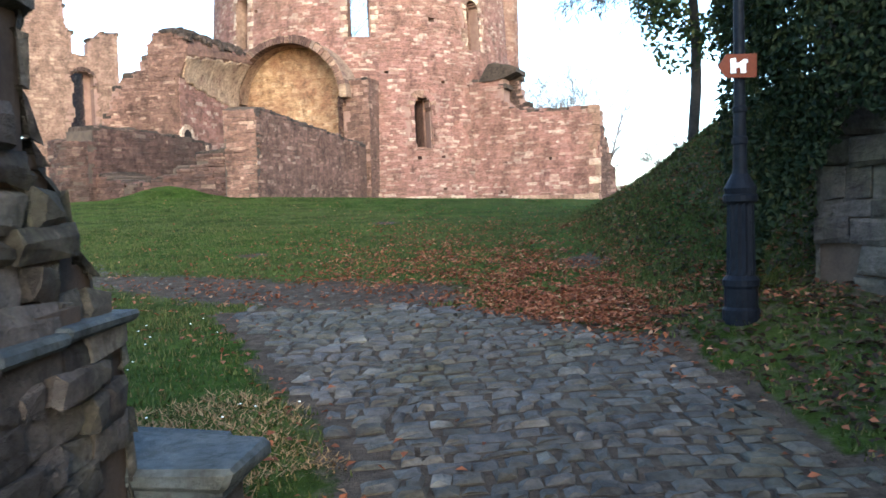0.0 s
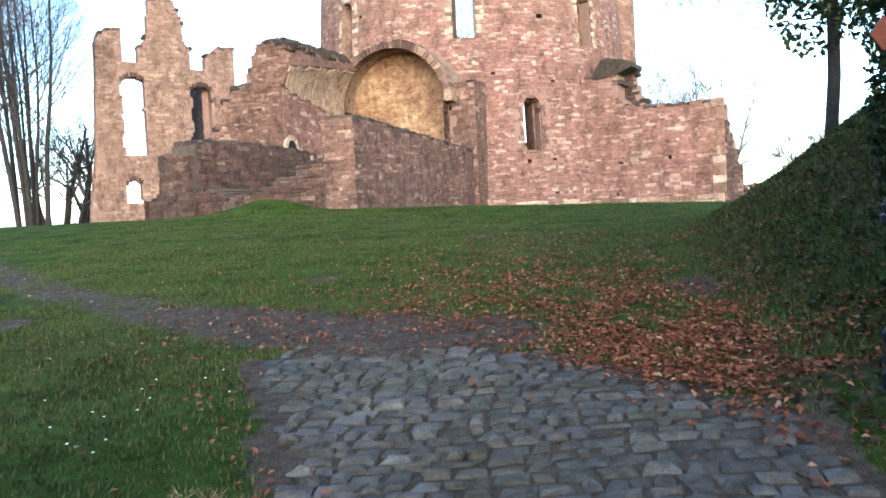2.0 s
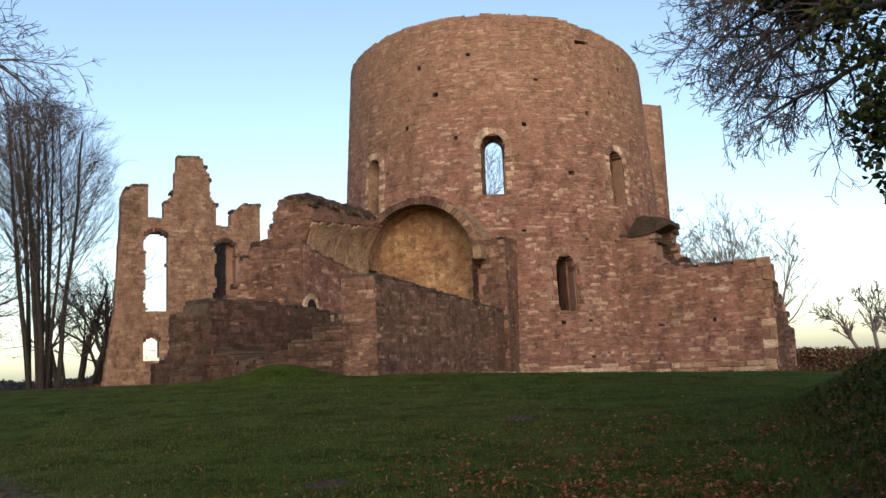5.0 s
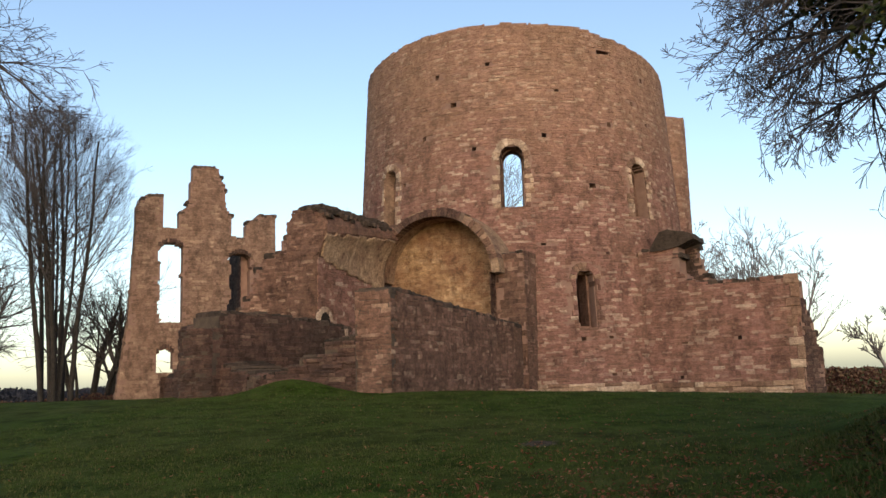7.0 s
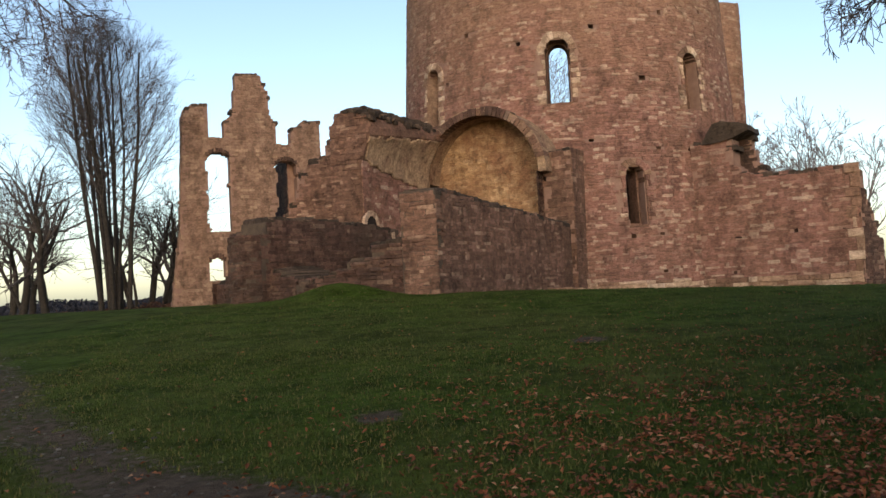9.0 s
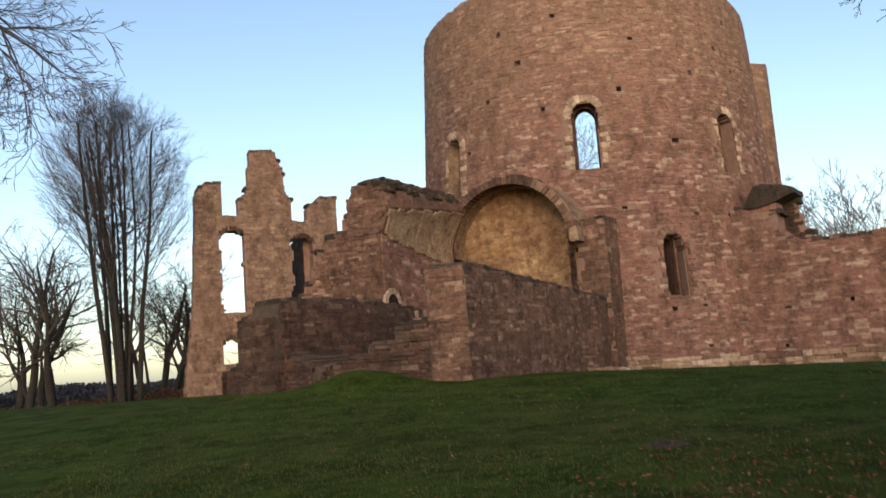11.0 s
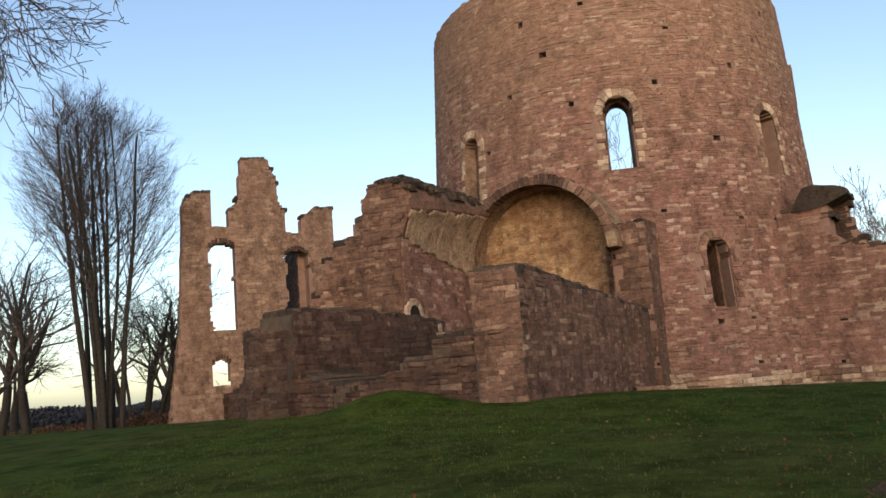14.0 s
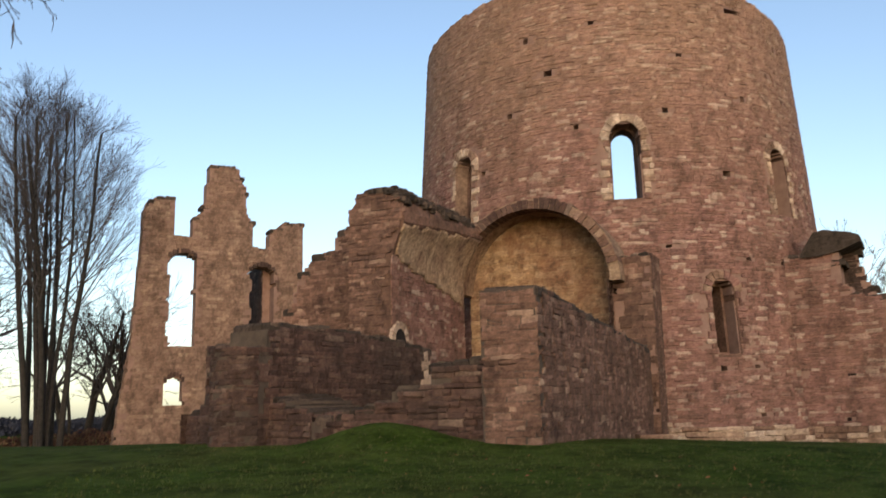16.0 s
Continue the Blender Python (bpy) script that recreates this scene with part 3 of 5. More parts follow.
def ruin_wall(t, name, p, d, n, length, z0, top, depth, stone, rng, open_at=None, singles=0, near=None, h=(0.06, 0.135), w=(0.1, 0.5), ends=True, back=False, batter=0.0, mortar=None, s_from=None, proud=(0.002, 0.022)):
    """One ruined wall: a core with ragged top, stones on its face, its ends and, if it shows, its back."""
    p, d, n = Vector(p), Vector(d), Vector(n)
    lo = s_from if s_from else (lambda z: 0.0)
    face0 = straight(p, d, n)
    face = lambda s, z, k: face0(s, z, k + batter * (z - z0))
    rag = lambda s, z: z < top(s) + 0.16 * rough_at(s + p.x, p.y, 2.3) + 0.1 * rough_at(s, p.x, 6.0) and s > lo(z) + 0.1 * rough_at(z, p.x, 3.0) + 0.02 and s < length - 0.02 + 0.08 * rough_at(z, p.y, 3.5)
    solid = lambda s, z: rag(s, z) and not (open_at and open_at(s, z))
    zmax = max(top(length * i / 40) for i in range(41)) + 0.2
    smin = min(lo(z0), lo(zmax), 0.0)
    part(name, cells(lambda s, z, k: face(s, z, k + 0.02), smin, length, 0.13, z0, zmax, 0.1, depth, solid), mortar or M_MORTAR, t)
    st = courses(face, smin, length, z0, zmax, solid, rng, h, w, proud)
    if ends:
        for e, q in ((smin, -1), (length, 1)):
            pe = p + d * e - n * 0.0
            ef = lambda s, z, k, pe=pe, q=q: Vector((pe.x - n.x * s + q * d.x * (-k) * 1.0, pe.y - n.y * s + q * d.y * (-k), z)) + (d * (lo(z) - smin) if q < 0 else Vector((0, 0, 0)))
            inside = lambda s, z, e=e, q=q: solid(min(max(e - q * 0.2, lo(z) + 0.2), length - 0.05), z)
            st += courses(ef, 0.0, depth, z0, zmax, inside, rng, h, w)
    if back:
        bf = straight(p - n * (depth + 0.02), d, -n)
        st += courses(bf, smin, length, z0, zmax, solid, rng, h, w)
    # stones lying on the broken top
    caps = []
    s = smin + 0.1
    while s < length - 0.1:
        ww = rng.uniform(0.2, 0.5)
        z = top(s + ww / 2)
        if solid(s + ww / 2, z - 0.25):
            zz = z - 0.02 + 0.06 * rng.random()
            for k0, k1 in ((0.0, depth * 0.5), (depth * 0.5, depth)):
                a, b = face(s + 0.01, zz, k0 + 0.01), face(s + ww - 0.01, zz, k1 - 0.01)
                v = []
                for dz, sh in ((-0.16, 0), (0.0, 0.0), (0.05, 0.04)):
                    for ss, kk in ((s + 0.01 + sh, k0 + sh), (s + ww - 0.01 - sh, k0 + sh), (s + ww - 0.01 - sh, k1 - sh), (s + 0.01 + sh, k1 - sh)):
                        q = face(ss, zz, kk)
                        v.append(Vector((q.x, q.y, zz + dz + rng.uniform(-0.02, 0.02))))
                f = [(8, 9, 10, 11)]
                for i in range(4):
                    m = (i + 1) % 4
                    f += [(i, m, 4 + m, 4 + i), (4 + i, 4 + m, 8 + m, 8 + i)]
                caps.append((v, f))
        s += ww
    face_stones(st, stone, t, singles, near)
    face_stones(caps, M_CAP if stone is not M_GREY else stone, t, 0, None, "capping_stone")


def build_arm():
    rng = random.Random(5)
    # right-hand wall of the arm, low, with a sloping broken top
    t = thing("side_wall_ruin", arm(0, 0, 1.5), "low weathered stone wall with a sloping broken top", "ruined wall")
    ruin_wall(t, "wall_core", arm(0, 0, 0), U, V, 10.6, 0.9, lambda s: between(s, [(0, 4.32), (1.2, 4.28), (4, 4.12), (7.5, 3.95), (9.4, 3.82), (10.6, 3.8)]), 1.0, M_MID, rng, singles=260, near=arm(0, 0, 3), mortar=M_MORTAR_DARK)
    # pier at the arch's right foot
    t = thing("arch_pier", arm(10.5, -0.4, 1.5), "squat sandstone pier beside the arch", "pier")
    ruin_wall(t, "wall_core", arm(10.35, -0.93, 0), V, -U, 1.12, 1.0, lambda s: 6.5, 1.6, M_MID, rng, w=(0.2, 0.55), h=(0.1, 0.2), singles=60, near=arm(10, 0, 5))

    # left-hand wall with the springing of the lost vault
    t = thing("vaulted_wall_ruin", arm(6, -6, 1.5), "tall broken wall with plastered vault springing", "ruined wall")
    U0, RV = 5.2, HALF - 0.08
    crest = lambda u: between(u, [(5.2, 7.9), (5.7, 8.06), (6.6, 8.05), (8.0, 8.0), (10.0, 8.05)])
    lip = lambda u: between(u, [(5.2, 34), (6.5, 38), (8.0, 42), (10.0, 46)])

    def springing(s, h, d):
        """A point of the inner face: upright to the springing, then along the vault; h runs up the face."""
        if h <= SPRING:
            return arm(U0 + s, VC - RV - d, h)
        q = math.pi - (h - SPRING) / RV
        return arm(U0 + s, VC + (RV + d) * math.cos(q), SPRING + (RV + d) * math.sin(q))

    verts, faces, rows, n = [], [], 26, 0
    for i in range(rows):
        u = U0 + 0.02 + 4.75 * i / (rows - 1)
        ends = math.pi - radians(lip(u))
        line = [(VC - RV, 0.9), (VC - RV, 3.5), (VC - RV, SPRING)]
        line += [(VC + RV * math.cos(math.pi - (math.pi - ends) * k / 7), SPRING + RV * math.sin(math.pi - (math.pi - ends) * k / 7)) for k in range(1, 8)]
        ve, ze = line[-1]
        top = crest(u) + 0.1 * rough_at(u, 2, 2.0)
        line += [(ve - 0.03, ze + 0.22), (ve - 0.22, top - 0.3), (ve - 0.55, top - 0.08), (-5.9, top), (-6.3, top - 0.08), (-6.52, top - 0.4), (-6.6, 5.0), (-6.6, 0.9)]
        n = len(line)
        for j, (v, z) in enumerate(line):
            k = 0.07 if 9 < j < 15 else 0.0
            verts.append(arm(u + 0.02, v + k * rough_at(u, z, 2.6) - 0.02 * (j < 10), z + k * rough_at(u + 9, v, 3.1)))
    for i in range(rows - 1):
        faces += [(i * n + j, i * n + j + 1, (i + 1) * n + j + 1, (i + 1) * n + j) for j in range(n - 1)]
    faces += [tuple(range(n))]
    part("wall_core", (verts, faces), M_MID, t)
    fringe = lambda s: between(s, [(0, 6.2), (0.4, 6.1), (3.0, 5.62), (4.8, 5.3)]) + 0.12 * rough_at(s, 4, 2.0)
    head = (0.43, 4.33, 0.3)
    st = courses(springing, 0, 4.8, 1.2, 6.3, lambda s, z: z < fringe(s) and not in_arch(s - head[0], z, head[2], 2.0, head[1], 0.2), rng)
    face_stones(st, M_RED, t, 120, arm(6, -5.4, 5))
    front = straight(arm(U0, -6.6, 0), V, -U)

    def in_end(s, z):
        v = s - 6.6
        inner = VC - RV if z < SPRING else VC - math.sqrt(max(0.0, RV ** 2 - (z - SPRING) ** 2))
        return v < min(inner, -4.95) - 0.03 and z < between(v, [(-6.6, 7.5), (-6.4, 7.85), (-5.9, 7.95), (-5.3, 7.8), (-4.9, 7.4)]) + 0.08 * rough_at(s, z, 3)
    face_stones(courses(front, 0, 1.8, 1.2, 8.1, in_end, rng), M_MID, t)
    pl = cells(lambda s, h, k: springing(s, h, k - 0.035 - 0.03 * rough_at(s, h, 2.2)), 0.04, 4.75, 0.1, 5.0, 7.75, 0.08, 0.05,
               lambda s, h: fringe(s) < h < SPRING + RV * radians(lip(U0 + s)) - 0.08 + 0.14 * rough_at(s, h, 2.4) and s > 0.1 + 0.22 * rough_at(h, 5, 1.8))
    part("plaster", pl, M_PLASTER, t, "patchy cream plaster", smooth=True)
    # small round-headed opening with a pale stone surround
    w = part("small_opening", arch_liner(springing, head[0], 2.0, head[1], head[2], 0.9), M_DARK, t, "small round-headed opening with pale surround")
    # thin dark sheet across the arch, shade put in as colour
    part("dark_recess", cells(lambda s, z, k: springing(s, z, k - 0.026), head[0] - head[2], head[0] + head[2], 0.05, 2.4, head[1], 0.05, 0.02, lambda s, z: in_arch(s - head[0], z, head[2], 2.0, head[1])), M_SHADE, w, "dark sheet standing for shade in the opening")
    for i in range(7):
        part("voussoir", arch_block(springing, head[0], head[1] - head[2], head[2], math.pi * i / 7, math.pi * (i + 1) / 7, 0.2), M_PALE, w)
    # loose stones along the broken crest
    caps = ([], [])
    for _ in range(230):
        u = rng.uniform(U0 + 0.1, 9.7)
        v = rng.uniform(-6.45, VC + RV * math.cos(math.pi - radians(lip(u))) - 0.1)
        edge = VC + RV * math.cos(math.pi - radians(lip(u)))
        z = crest(u) + 0.1 * rough_at(u, 2, 2.0) - between(v, [(-6.6, 0.35), (-6.2, 0.02), (edge - 0.5, 0.04), (edge - 0.2, 0.3), (edge, 0.5)])
        a0, b0, c0 = rng.uniform(0.08, 0.22), rng.uniform(0.07, 0.16), rng.uniform(0.04, 0.08)
        k = len(caps[0])
        turn = rng.uniform(-0.4, 0.4)
        for zz, sh in ((-c0 * 1.5, 1.0), (c0 * 0.4, 1.0), (c0, 0.7)):
            for x0, y0 in ((-1, -1), (1, -1), (1, 1), (-1, 1)):
                x1, y1 = x0 * a0 * sh * rng.uniform(0.8, 1.1), y0 * b0 * sh * rng.uniform(0.8, 1.1)
                caps[0].append(arm(u + x1 * math.cos(turn) - y1 * math.sin(turn), v + x1 * math.sin(turn) + y1 * math.cos(turn), z + zz))
        caps[1].append((k + 8, k + 9, k + 10, k + 11))
        for r in (0, 4):
            caps[1].extend((k + r + i, k + r + (i + 1) % 4, k + r + 4 + (i + 1) % 4, k + r + 4 + i) for i in range(4))
    part("rubble", caps, M_CAP, t, kind="stuff")

    # arch ring and ochre blocking wall
    t = thing("blind_arch", arm(10, VC, 2), "wide blind arch with ochre blocking wall", "arch")
    soff = cells(lambda a, u, d: arm(u, VC + (HALF + d) * math.cos(radians(a)), SPRING + (HALF + d) * math.sin(radians(a))), 0, 180, 3, 9.75, 12.6, 0.3, RING, lambda a, u: True)
    part("vault", soff, M_PLASTER, t)
    front = straight(arm(9.75, 0, 0), V, -U)
    n = 46
    for i in range(3, 36):
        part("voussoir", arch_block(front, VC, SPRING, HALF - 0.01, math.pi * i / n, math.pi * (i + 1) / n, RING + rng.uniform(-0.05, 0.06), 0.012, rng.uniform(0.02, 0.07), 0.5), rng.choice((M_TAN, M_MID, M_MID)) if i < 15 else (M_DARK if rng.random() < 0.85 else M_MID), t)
    fill = straight(arm(11.0, VC - HALF - 0.1, 0), V, -U)
    inside = lambda s, z: z < SPRING + 0.05 or math.hypot(s - HALF - 0.1, z - SPRING) < HALF + 0.08
    part("blocking_wall", cells(lambda s, z, k: fill(s, z, k + 0.02), 0, 2 * HALF + 0.2, 0.2, 0.9, 8.1, 0.2, 0.5, inside), M_YELLOW, t)
    face_stones(courses(fill, 0, 2 * HALF + 0.2, 1.3, 8.0, inside, rng, (0.09, 0.18), (0.16, 0.5), (0.005, 0.025)), M_YELLOW, t, 200, arm(12, VC, 6))
    # jamb stones use the dark stone in place of the shadow on them
    jamb = straight(arm(9.8, -0.95, 0), U, -V)
    face_stones(courses(jamb, 0, 1.15, 1.3, SPRING, lambda s, z: True, rng), M_DARK, t)

    # stepped stub of masonry behind, falling away to the left
    t = thing("stepped_wall_stub", arm(7.8, -8, 1.5), "stepped stub of broken red sandstone wall", "ruined wall")
    stub = lambda s: between(s, [(0, 4.4), (0.25, 5.0), (0.6, 5.3), (0.75, 5.9), (1.15, 6.5), (1.5, 6.8), (2.0, 6.9), (2.1, 7.3), (2.3, 7.45), (2.7, 7.6), (2.8, 7.8), (4.0, 7.9)])
    ruin_wall(t, "wall_core", arm(7.4, -10.4, 0), V, -U, 4.0, 0.9, stub, 1.5, M_MID, rng, singles=60, near=arm(7, -7, 6), open_at=lambda s, z: abs(s - 1.55) < 0.22 and abs(z - 4.3) < 0.17)

    # low wall that closes the arm on its left, round-ended
    t = thing("low_wall_ruin", (-10.5, 29, 1.6), "low dark sandstone wall with a rounded end", "ruined wall")
    a, b = Vector((-11.35, 27.3, 0)), Vector((-8.95, 32.9, 0))
    d = (b - a).normalized()
    n = Vector((d.y, -d.x, 0))
    L = (b - a).length
    ruin_wall(t, "wall_core", a, d, n, L, 0.9, lambda s: between(s, [(0, 3.58), (0.28, 3.6), (0.34, 4.12), (2.5, 4.12), (4.2, 4.02), (6.1, 3.85)]), 1.1, M_DARK, rng, singles=200, near=(-11.3, 27.3, 3), ends=False, mortar=M_MORTAR_DARK)
    c = a - n * 0.55
    rc = 0.57
    a0 = math.atan2(n.y, n.x)
    rd = lambda s, z, k: Vector((c.x + (rc - k) * math.cos(a0 - s / rc), c.y + (rc - k) * math.sin(a0 - s / rc), z))
    part("rounded_end", cells(lambda s, z, k: rd(s, z, k + 0.02), 0, math.pi * rc, 0.12, 0.9, 3.7, 0.1, 0.53, lambda s, z: z < 3.6), M_MORTAR_DARK, t)
    face_stones(courses(rd, 0, math.pi * rc, 1.2, 3.62, lambda s, z: True, rng), M_DARK, t)
    # quoins at its far end
    q = straight(b - d * 0.75, d, n)
    for j in range(9):
        wd = 0.42 if j % 2 else 0.26
        for sgn in (0,):
            part("quoin", courses(q, 0.75 - wd, 0.75, 1.7 + 0.235 * j, 1.925 + 0.235 * j, lambda s, z: True, rng, (0.225, 0.225), (0.6, 0.7), (0.04, 0.055))[0], M_PALE if j > 4 else M_TAN, t)

    t = thing("wall_stump", (-13.5, 30.5, 1.5), "dark rounded stump of masonry in the grass", "ruined wall")
    e, f = Vector((-14.35, 31.1, 0)), Vector((-11.8, 29.6, 0))
    d = (f - e).normalized()
    ruin_wall(t, "wall_core", e, d, Vector((d.y, -d.x, 0)), (f - e).length, 0.8, lambda s: between(s, [(0, 3.95), (3, 4.05)]), 1.3, M_DARK, rng, mortar=M_MORTAR_DARK)
    t = thing("rubble_footing", (-13, 28, 1.4), "layered rubble footing stepping down into grass", "ruined wall")
    e, f = Vector((-13.9, 29.0, 0)), Vector((-9.4, 26.3, 0))
    d = (f - e).normalized()
    ruin_wall(t, "wall_core", e, d, Vector((d.y, -d.x, 0)), (f - e).length, 0.6, lambda s: between(s, [(0, 2.35), (0.35, 2.4), (0.4, 2.6), (0.8, 2.65), (0.85, 2.85), (2.6, 2.75), (3.6, 2.4), (5.3, 2.2)]), 1.6, M_DARK, rng, h=(0.07, 0.15), w=(0.14, 0.6), batter=0.12, mortar=M_MORTAR_DARK, proud=(0.0, 0.06))
    t = thing("threshold_rubble", arm(0.3, -2.5, 1.5), "dark stepped rubble across the ruined doorway", "ruined wall")
    ruin_wall(t, "wall_core", arm(0.25, -4.6, 0), V, -U, 3.7, 0.9, lambda s: between(s, [(0, 2.1), (0.8, 2.25), (1.7, 2.45), (1.75, 2.62), (2.5, 2.72), (2.55, 3.05), (3.7, 3.15)]), 1.2, M_DARK, rng, h=(0.07, 0.15), w=(0.14, 0.55), mortar=M_MORTAR_DARK, proud=(0.0, 0.06))
    # short sunken flight and pale paving beside the side wall
    t = thing("stone_ramp", (-3.2, 35, 1.4), "pale stone paving slabs stepping down beside wall", "paving")
    for i in range(7):
        bm = bmesh.new()
        c = arm(7.6 + 0.45 * i, 0.35 + 0.03 * i, 0)
        z = ground_z(c.x, c.y) + 0.16 - 0.01 * i
        block(bm, (c.x - 0.3, c.y - 0.3, z - 0.5), (c.x + 0.3, c.y + 0.3, z), rng, 0.03, 13)
        part("slab", bm, M_PALE if i > 2 else M_TAN, t)


def arch_liner(place, sc, z0, z1, half, depth):
    line = [(half, z0)] + [(half * math.cos(t * math.pi / 12), z1 - half + half * math.sin(t * math.pi / 12)) for t in range(13)] + [(-half, z0)]
    verts, faces = [], []
    for s, z in line:
        for g, d in ((0.0, -0.01), (0.0, depth), (0.06, depth), (0.06, -0.01)):
            verts.append(place(sc + s + math.copysign(g, s), z + (g if z > z1 - half else 0), d))
    for i in range(len(line) - 1):
        for j in range(4):
            b = (j + 1) % 4
            faces.append((i * 4 + j, i * 4 + b, (i + 1) * 4 + b, (i + 1) * 4 + j))
    return verts, faces


def arch_block(place, sc, zc, half, b0, b1, th, gap=0.012, p=0.04, depth=0.06):
    g = gap / half
    line = [(half, b0 + g), (half, b1 - g), (half + th, b1 - g * 0.6), (half + th, b0 + g * 0.6)]
    verts = []
    for d, sh in ((depth, 0), (-p * 0.6, 0), (-p, 0.015)):
        for r, b in line:
            r2 = r + (sh if r < half + th / 2 else -sh)
            verts.append(place(sc + r2 * math.cos(b), zc + r2 * math.sin(b), d))
    faces = [(8, 9, 10, 11)]
    for q in range(4):
        n = (q + 1) % 4
        faces += [(q, n, 4 + n, 4 + q), (4 + q, 4 + n, 8 + n, 8 + q)]
    return verts, faces


build_arm()


# ---- wing wall, vault remnant and stair turret beside the tower ----
def build_wing():
    rng = random.Random(8)
    w, n, p = Vector((0.945, -0.327, 0)), Vector((-0.327, -0.945, 0)), Vector((1.2, 38.6, 0))
    t = thing("wing_wall_ruin", (3.5, 38, 1.2), "long red sandstone wing wall with putlog holes", "ruined wall")
    holes = [(1.57, 3.07), (3.58, 3.12), (5.2, 3.08), (1.35, 1.8), (3.54, 1.82)]
    hole = lambda s, z: any(abs(s - a) < 0.075 and abs(z - b) < 0.06 for a, b in holes)
    ruin_wall(t, "wall_core", p, w, n, 5.75, 0.5, lambda s: between(s, [(0, 6.65), (0.5, 6.75), (1.5, 6.75), (1.56, 6.1), (1.64, 5.75), (1.85, 5.45), (2.2, 5.3), (4, 5.25), (5.55, 5.3), (5.75, 5.05)]), 1.1, M_RED, rng, open_at=hole, singles=150, near=(4, 37.5, 3), ends=False)
    part("rear_face", cells(straight(p - n * 1.15, w, n), 0, 5.7, 0.3, 0.5, 5.0, 0.3, 0.12, lambda s, z: True), M_MORTAR_DARK, t)
    f = straight(p, w, n)
    z, k = 1.2, 0
    while z < 5.0:
        h = rng.uniform(0.28, 0.48)
        wd = (0.5, 0.32)[k % 2]
        part("quoin", courses(f, 5.78 - wd, 5.78, z, z + h - 0.015, lambda s, zz: True, rng, (h, h), (0.9, 1.0), (0.045, 0.06))[0], M_PALE if rng.random() < 0.25 else M_TAN, t)
        z, k = z + h, k + 1
    for q in courses(straight(p + n * 0.08, w, n), -0.9, 5.3, 0.7, 1.6, lambda s, z: z < 1.58 - 0.012 * s + 0.12 * rough_at(s, 3, 1.3), rng, (0.13, 0.22), (0.3, 0.95), (0.02, 0.09)):
        part("footing_stone", q, rng.choice((M_PALE, M_TAN, M_TAN)), t)
    t = thing("end_buttress", (7, 36.8, 1.1), "leaning broken buttress closing the wing wall", "buttress")
    e = p + w * 5.72
    d2 = Vector((0.62, 0.785, 0)).normalized()
    n2 = Vector((d2.y, -d2.x, 0))
    ruin_wall(t, "wall_core", e, d2, n2, 1.5, 0.5, lambda s: between(s, [(0, 5.2), (0.3, 4.95), (0.5, 4.2), (0.9, 3.7), (1.15, 2.9), (1.5, 2.5)]), 0.9, M_DARK, rng, ends=True)

    t = thing("vault_remnant", (2, 38.4, 5.3), "jutting vault remnant with a weathered sloping cap", "ruined wall")
    # recess wall in dark stone: the overhang's shadow is put into its colour
    ruin_wall(t, "recess_wall", p + w * 1.2 - n * 1.05, w, n, 1.6, 4.6, lambda s: between(s, [(0, 6.95), (0.75, 6.9), (0.85, 6.4), (1.0, 5.9), (1.3, 5.45), (1.6, 5.2)]), 0.6, M_DARK, rng, ends=True)
    line = [(0.46, 6.64), (0.55, 6.8), (0.72, 7.1), (0.92, 7.38), (1.2, 7.44), (1.5, 7.36), (1.85, 7.3), (2.15, 7.2), (2.2, 6.98), (1.9, 6.86), (1.58, 6.74), (1.0, 6.66)]
    verts, faces, m = [], [], len(line)
    for i in range(7):
        k = -0.14 + 0.3 * i
        for sx, z in line:
            jag = 0.06 * rough_at(sx + 2 * k, z, 2.7)
            q = p + w * (sx + jag) - n * (k + 0.5 * jag)
            verts.append((q.x, q.y, z + 0.05 * rough_at(k + sx, z + 4, 3.0)))
    for i in range(6):
        faces += [(i * m + j, i * m + (j + 1) % m, (i + 1) * m + (j + 1) % m, (i + 1) * m + j) for j in range(m)]
    faces += [tuple(range(m))[::-1], tuple(range(6 * m, 7 * m))]
    part("capstone", (verts, faces), M_CAP, t, "weathered sloping capstone")

    t = thing("stair_turret", (3.2, 51.2, 1), "narrow rounded stair turret against the tower", "turret")
    tr = lambda a, z, d: Vector((3.05 + (1.5 - d) * math.cos(a / 1.5), 51.2 + (1.5 - d) * math.sin(a / 1.5), z))
    top = lambda a: 15.55 + 0.25 * math.sin(a * 0.7) + 0.08 * rough_at(a, 0)
    part("turret_wall", cells(lambda a, z, d: tr(a, z, d + 0.02), -math.pi * 1.5, math.pi * 1.5, 0.25, 0.5, 16.2, 0.2, 0.5, lambda a, z: z < top(a)), M_MORTAR, t)
    face_stones(courses(tr, -1.5 * 2.2, 1.5 * 0.6, 4, 16.0, lambda a, z: z < top(a), rng), M_RED, t)


build_wing()


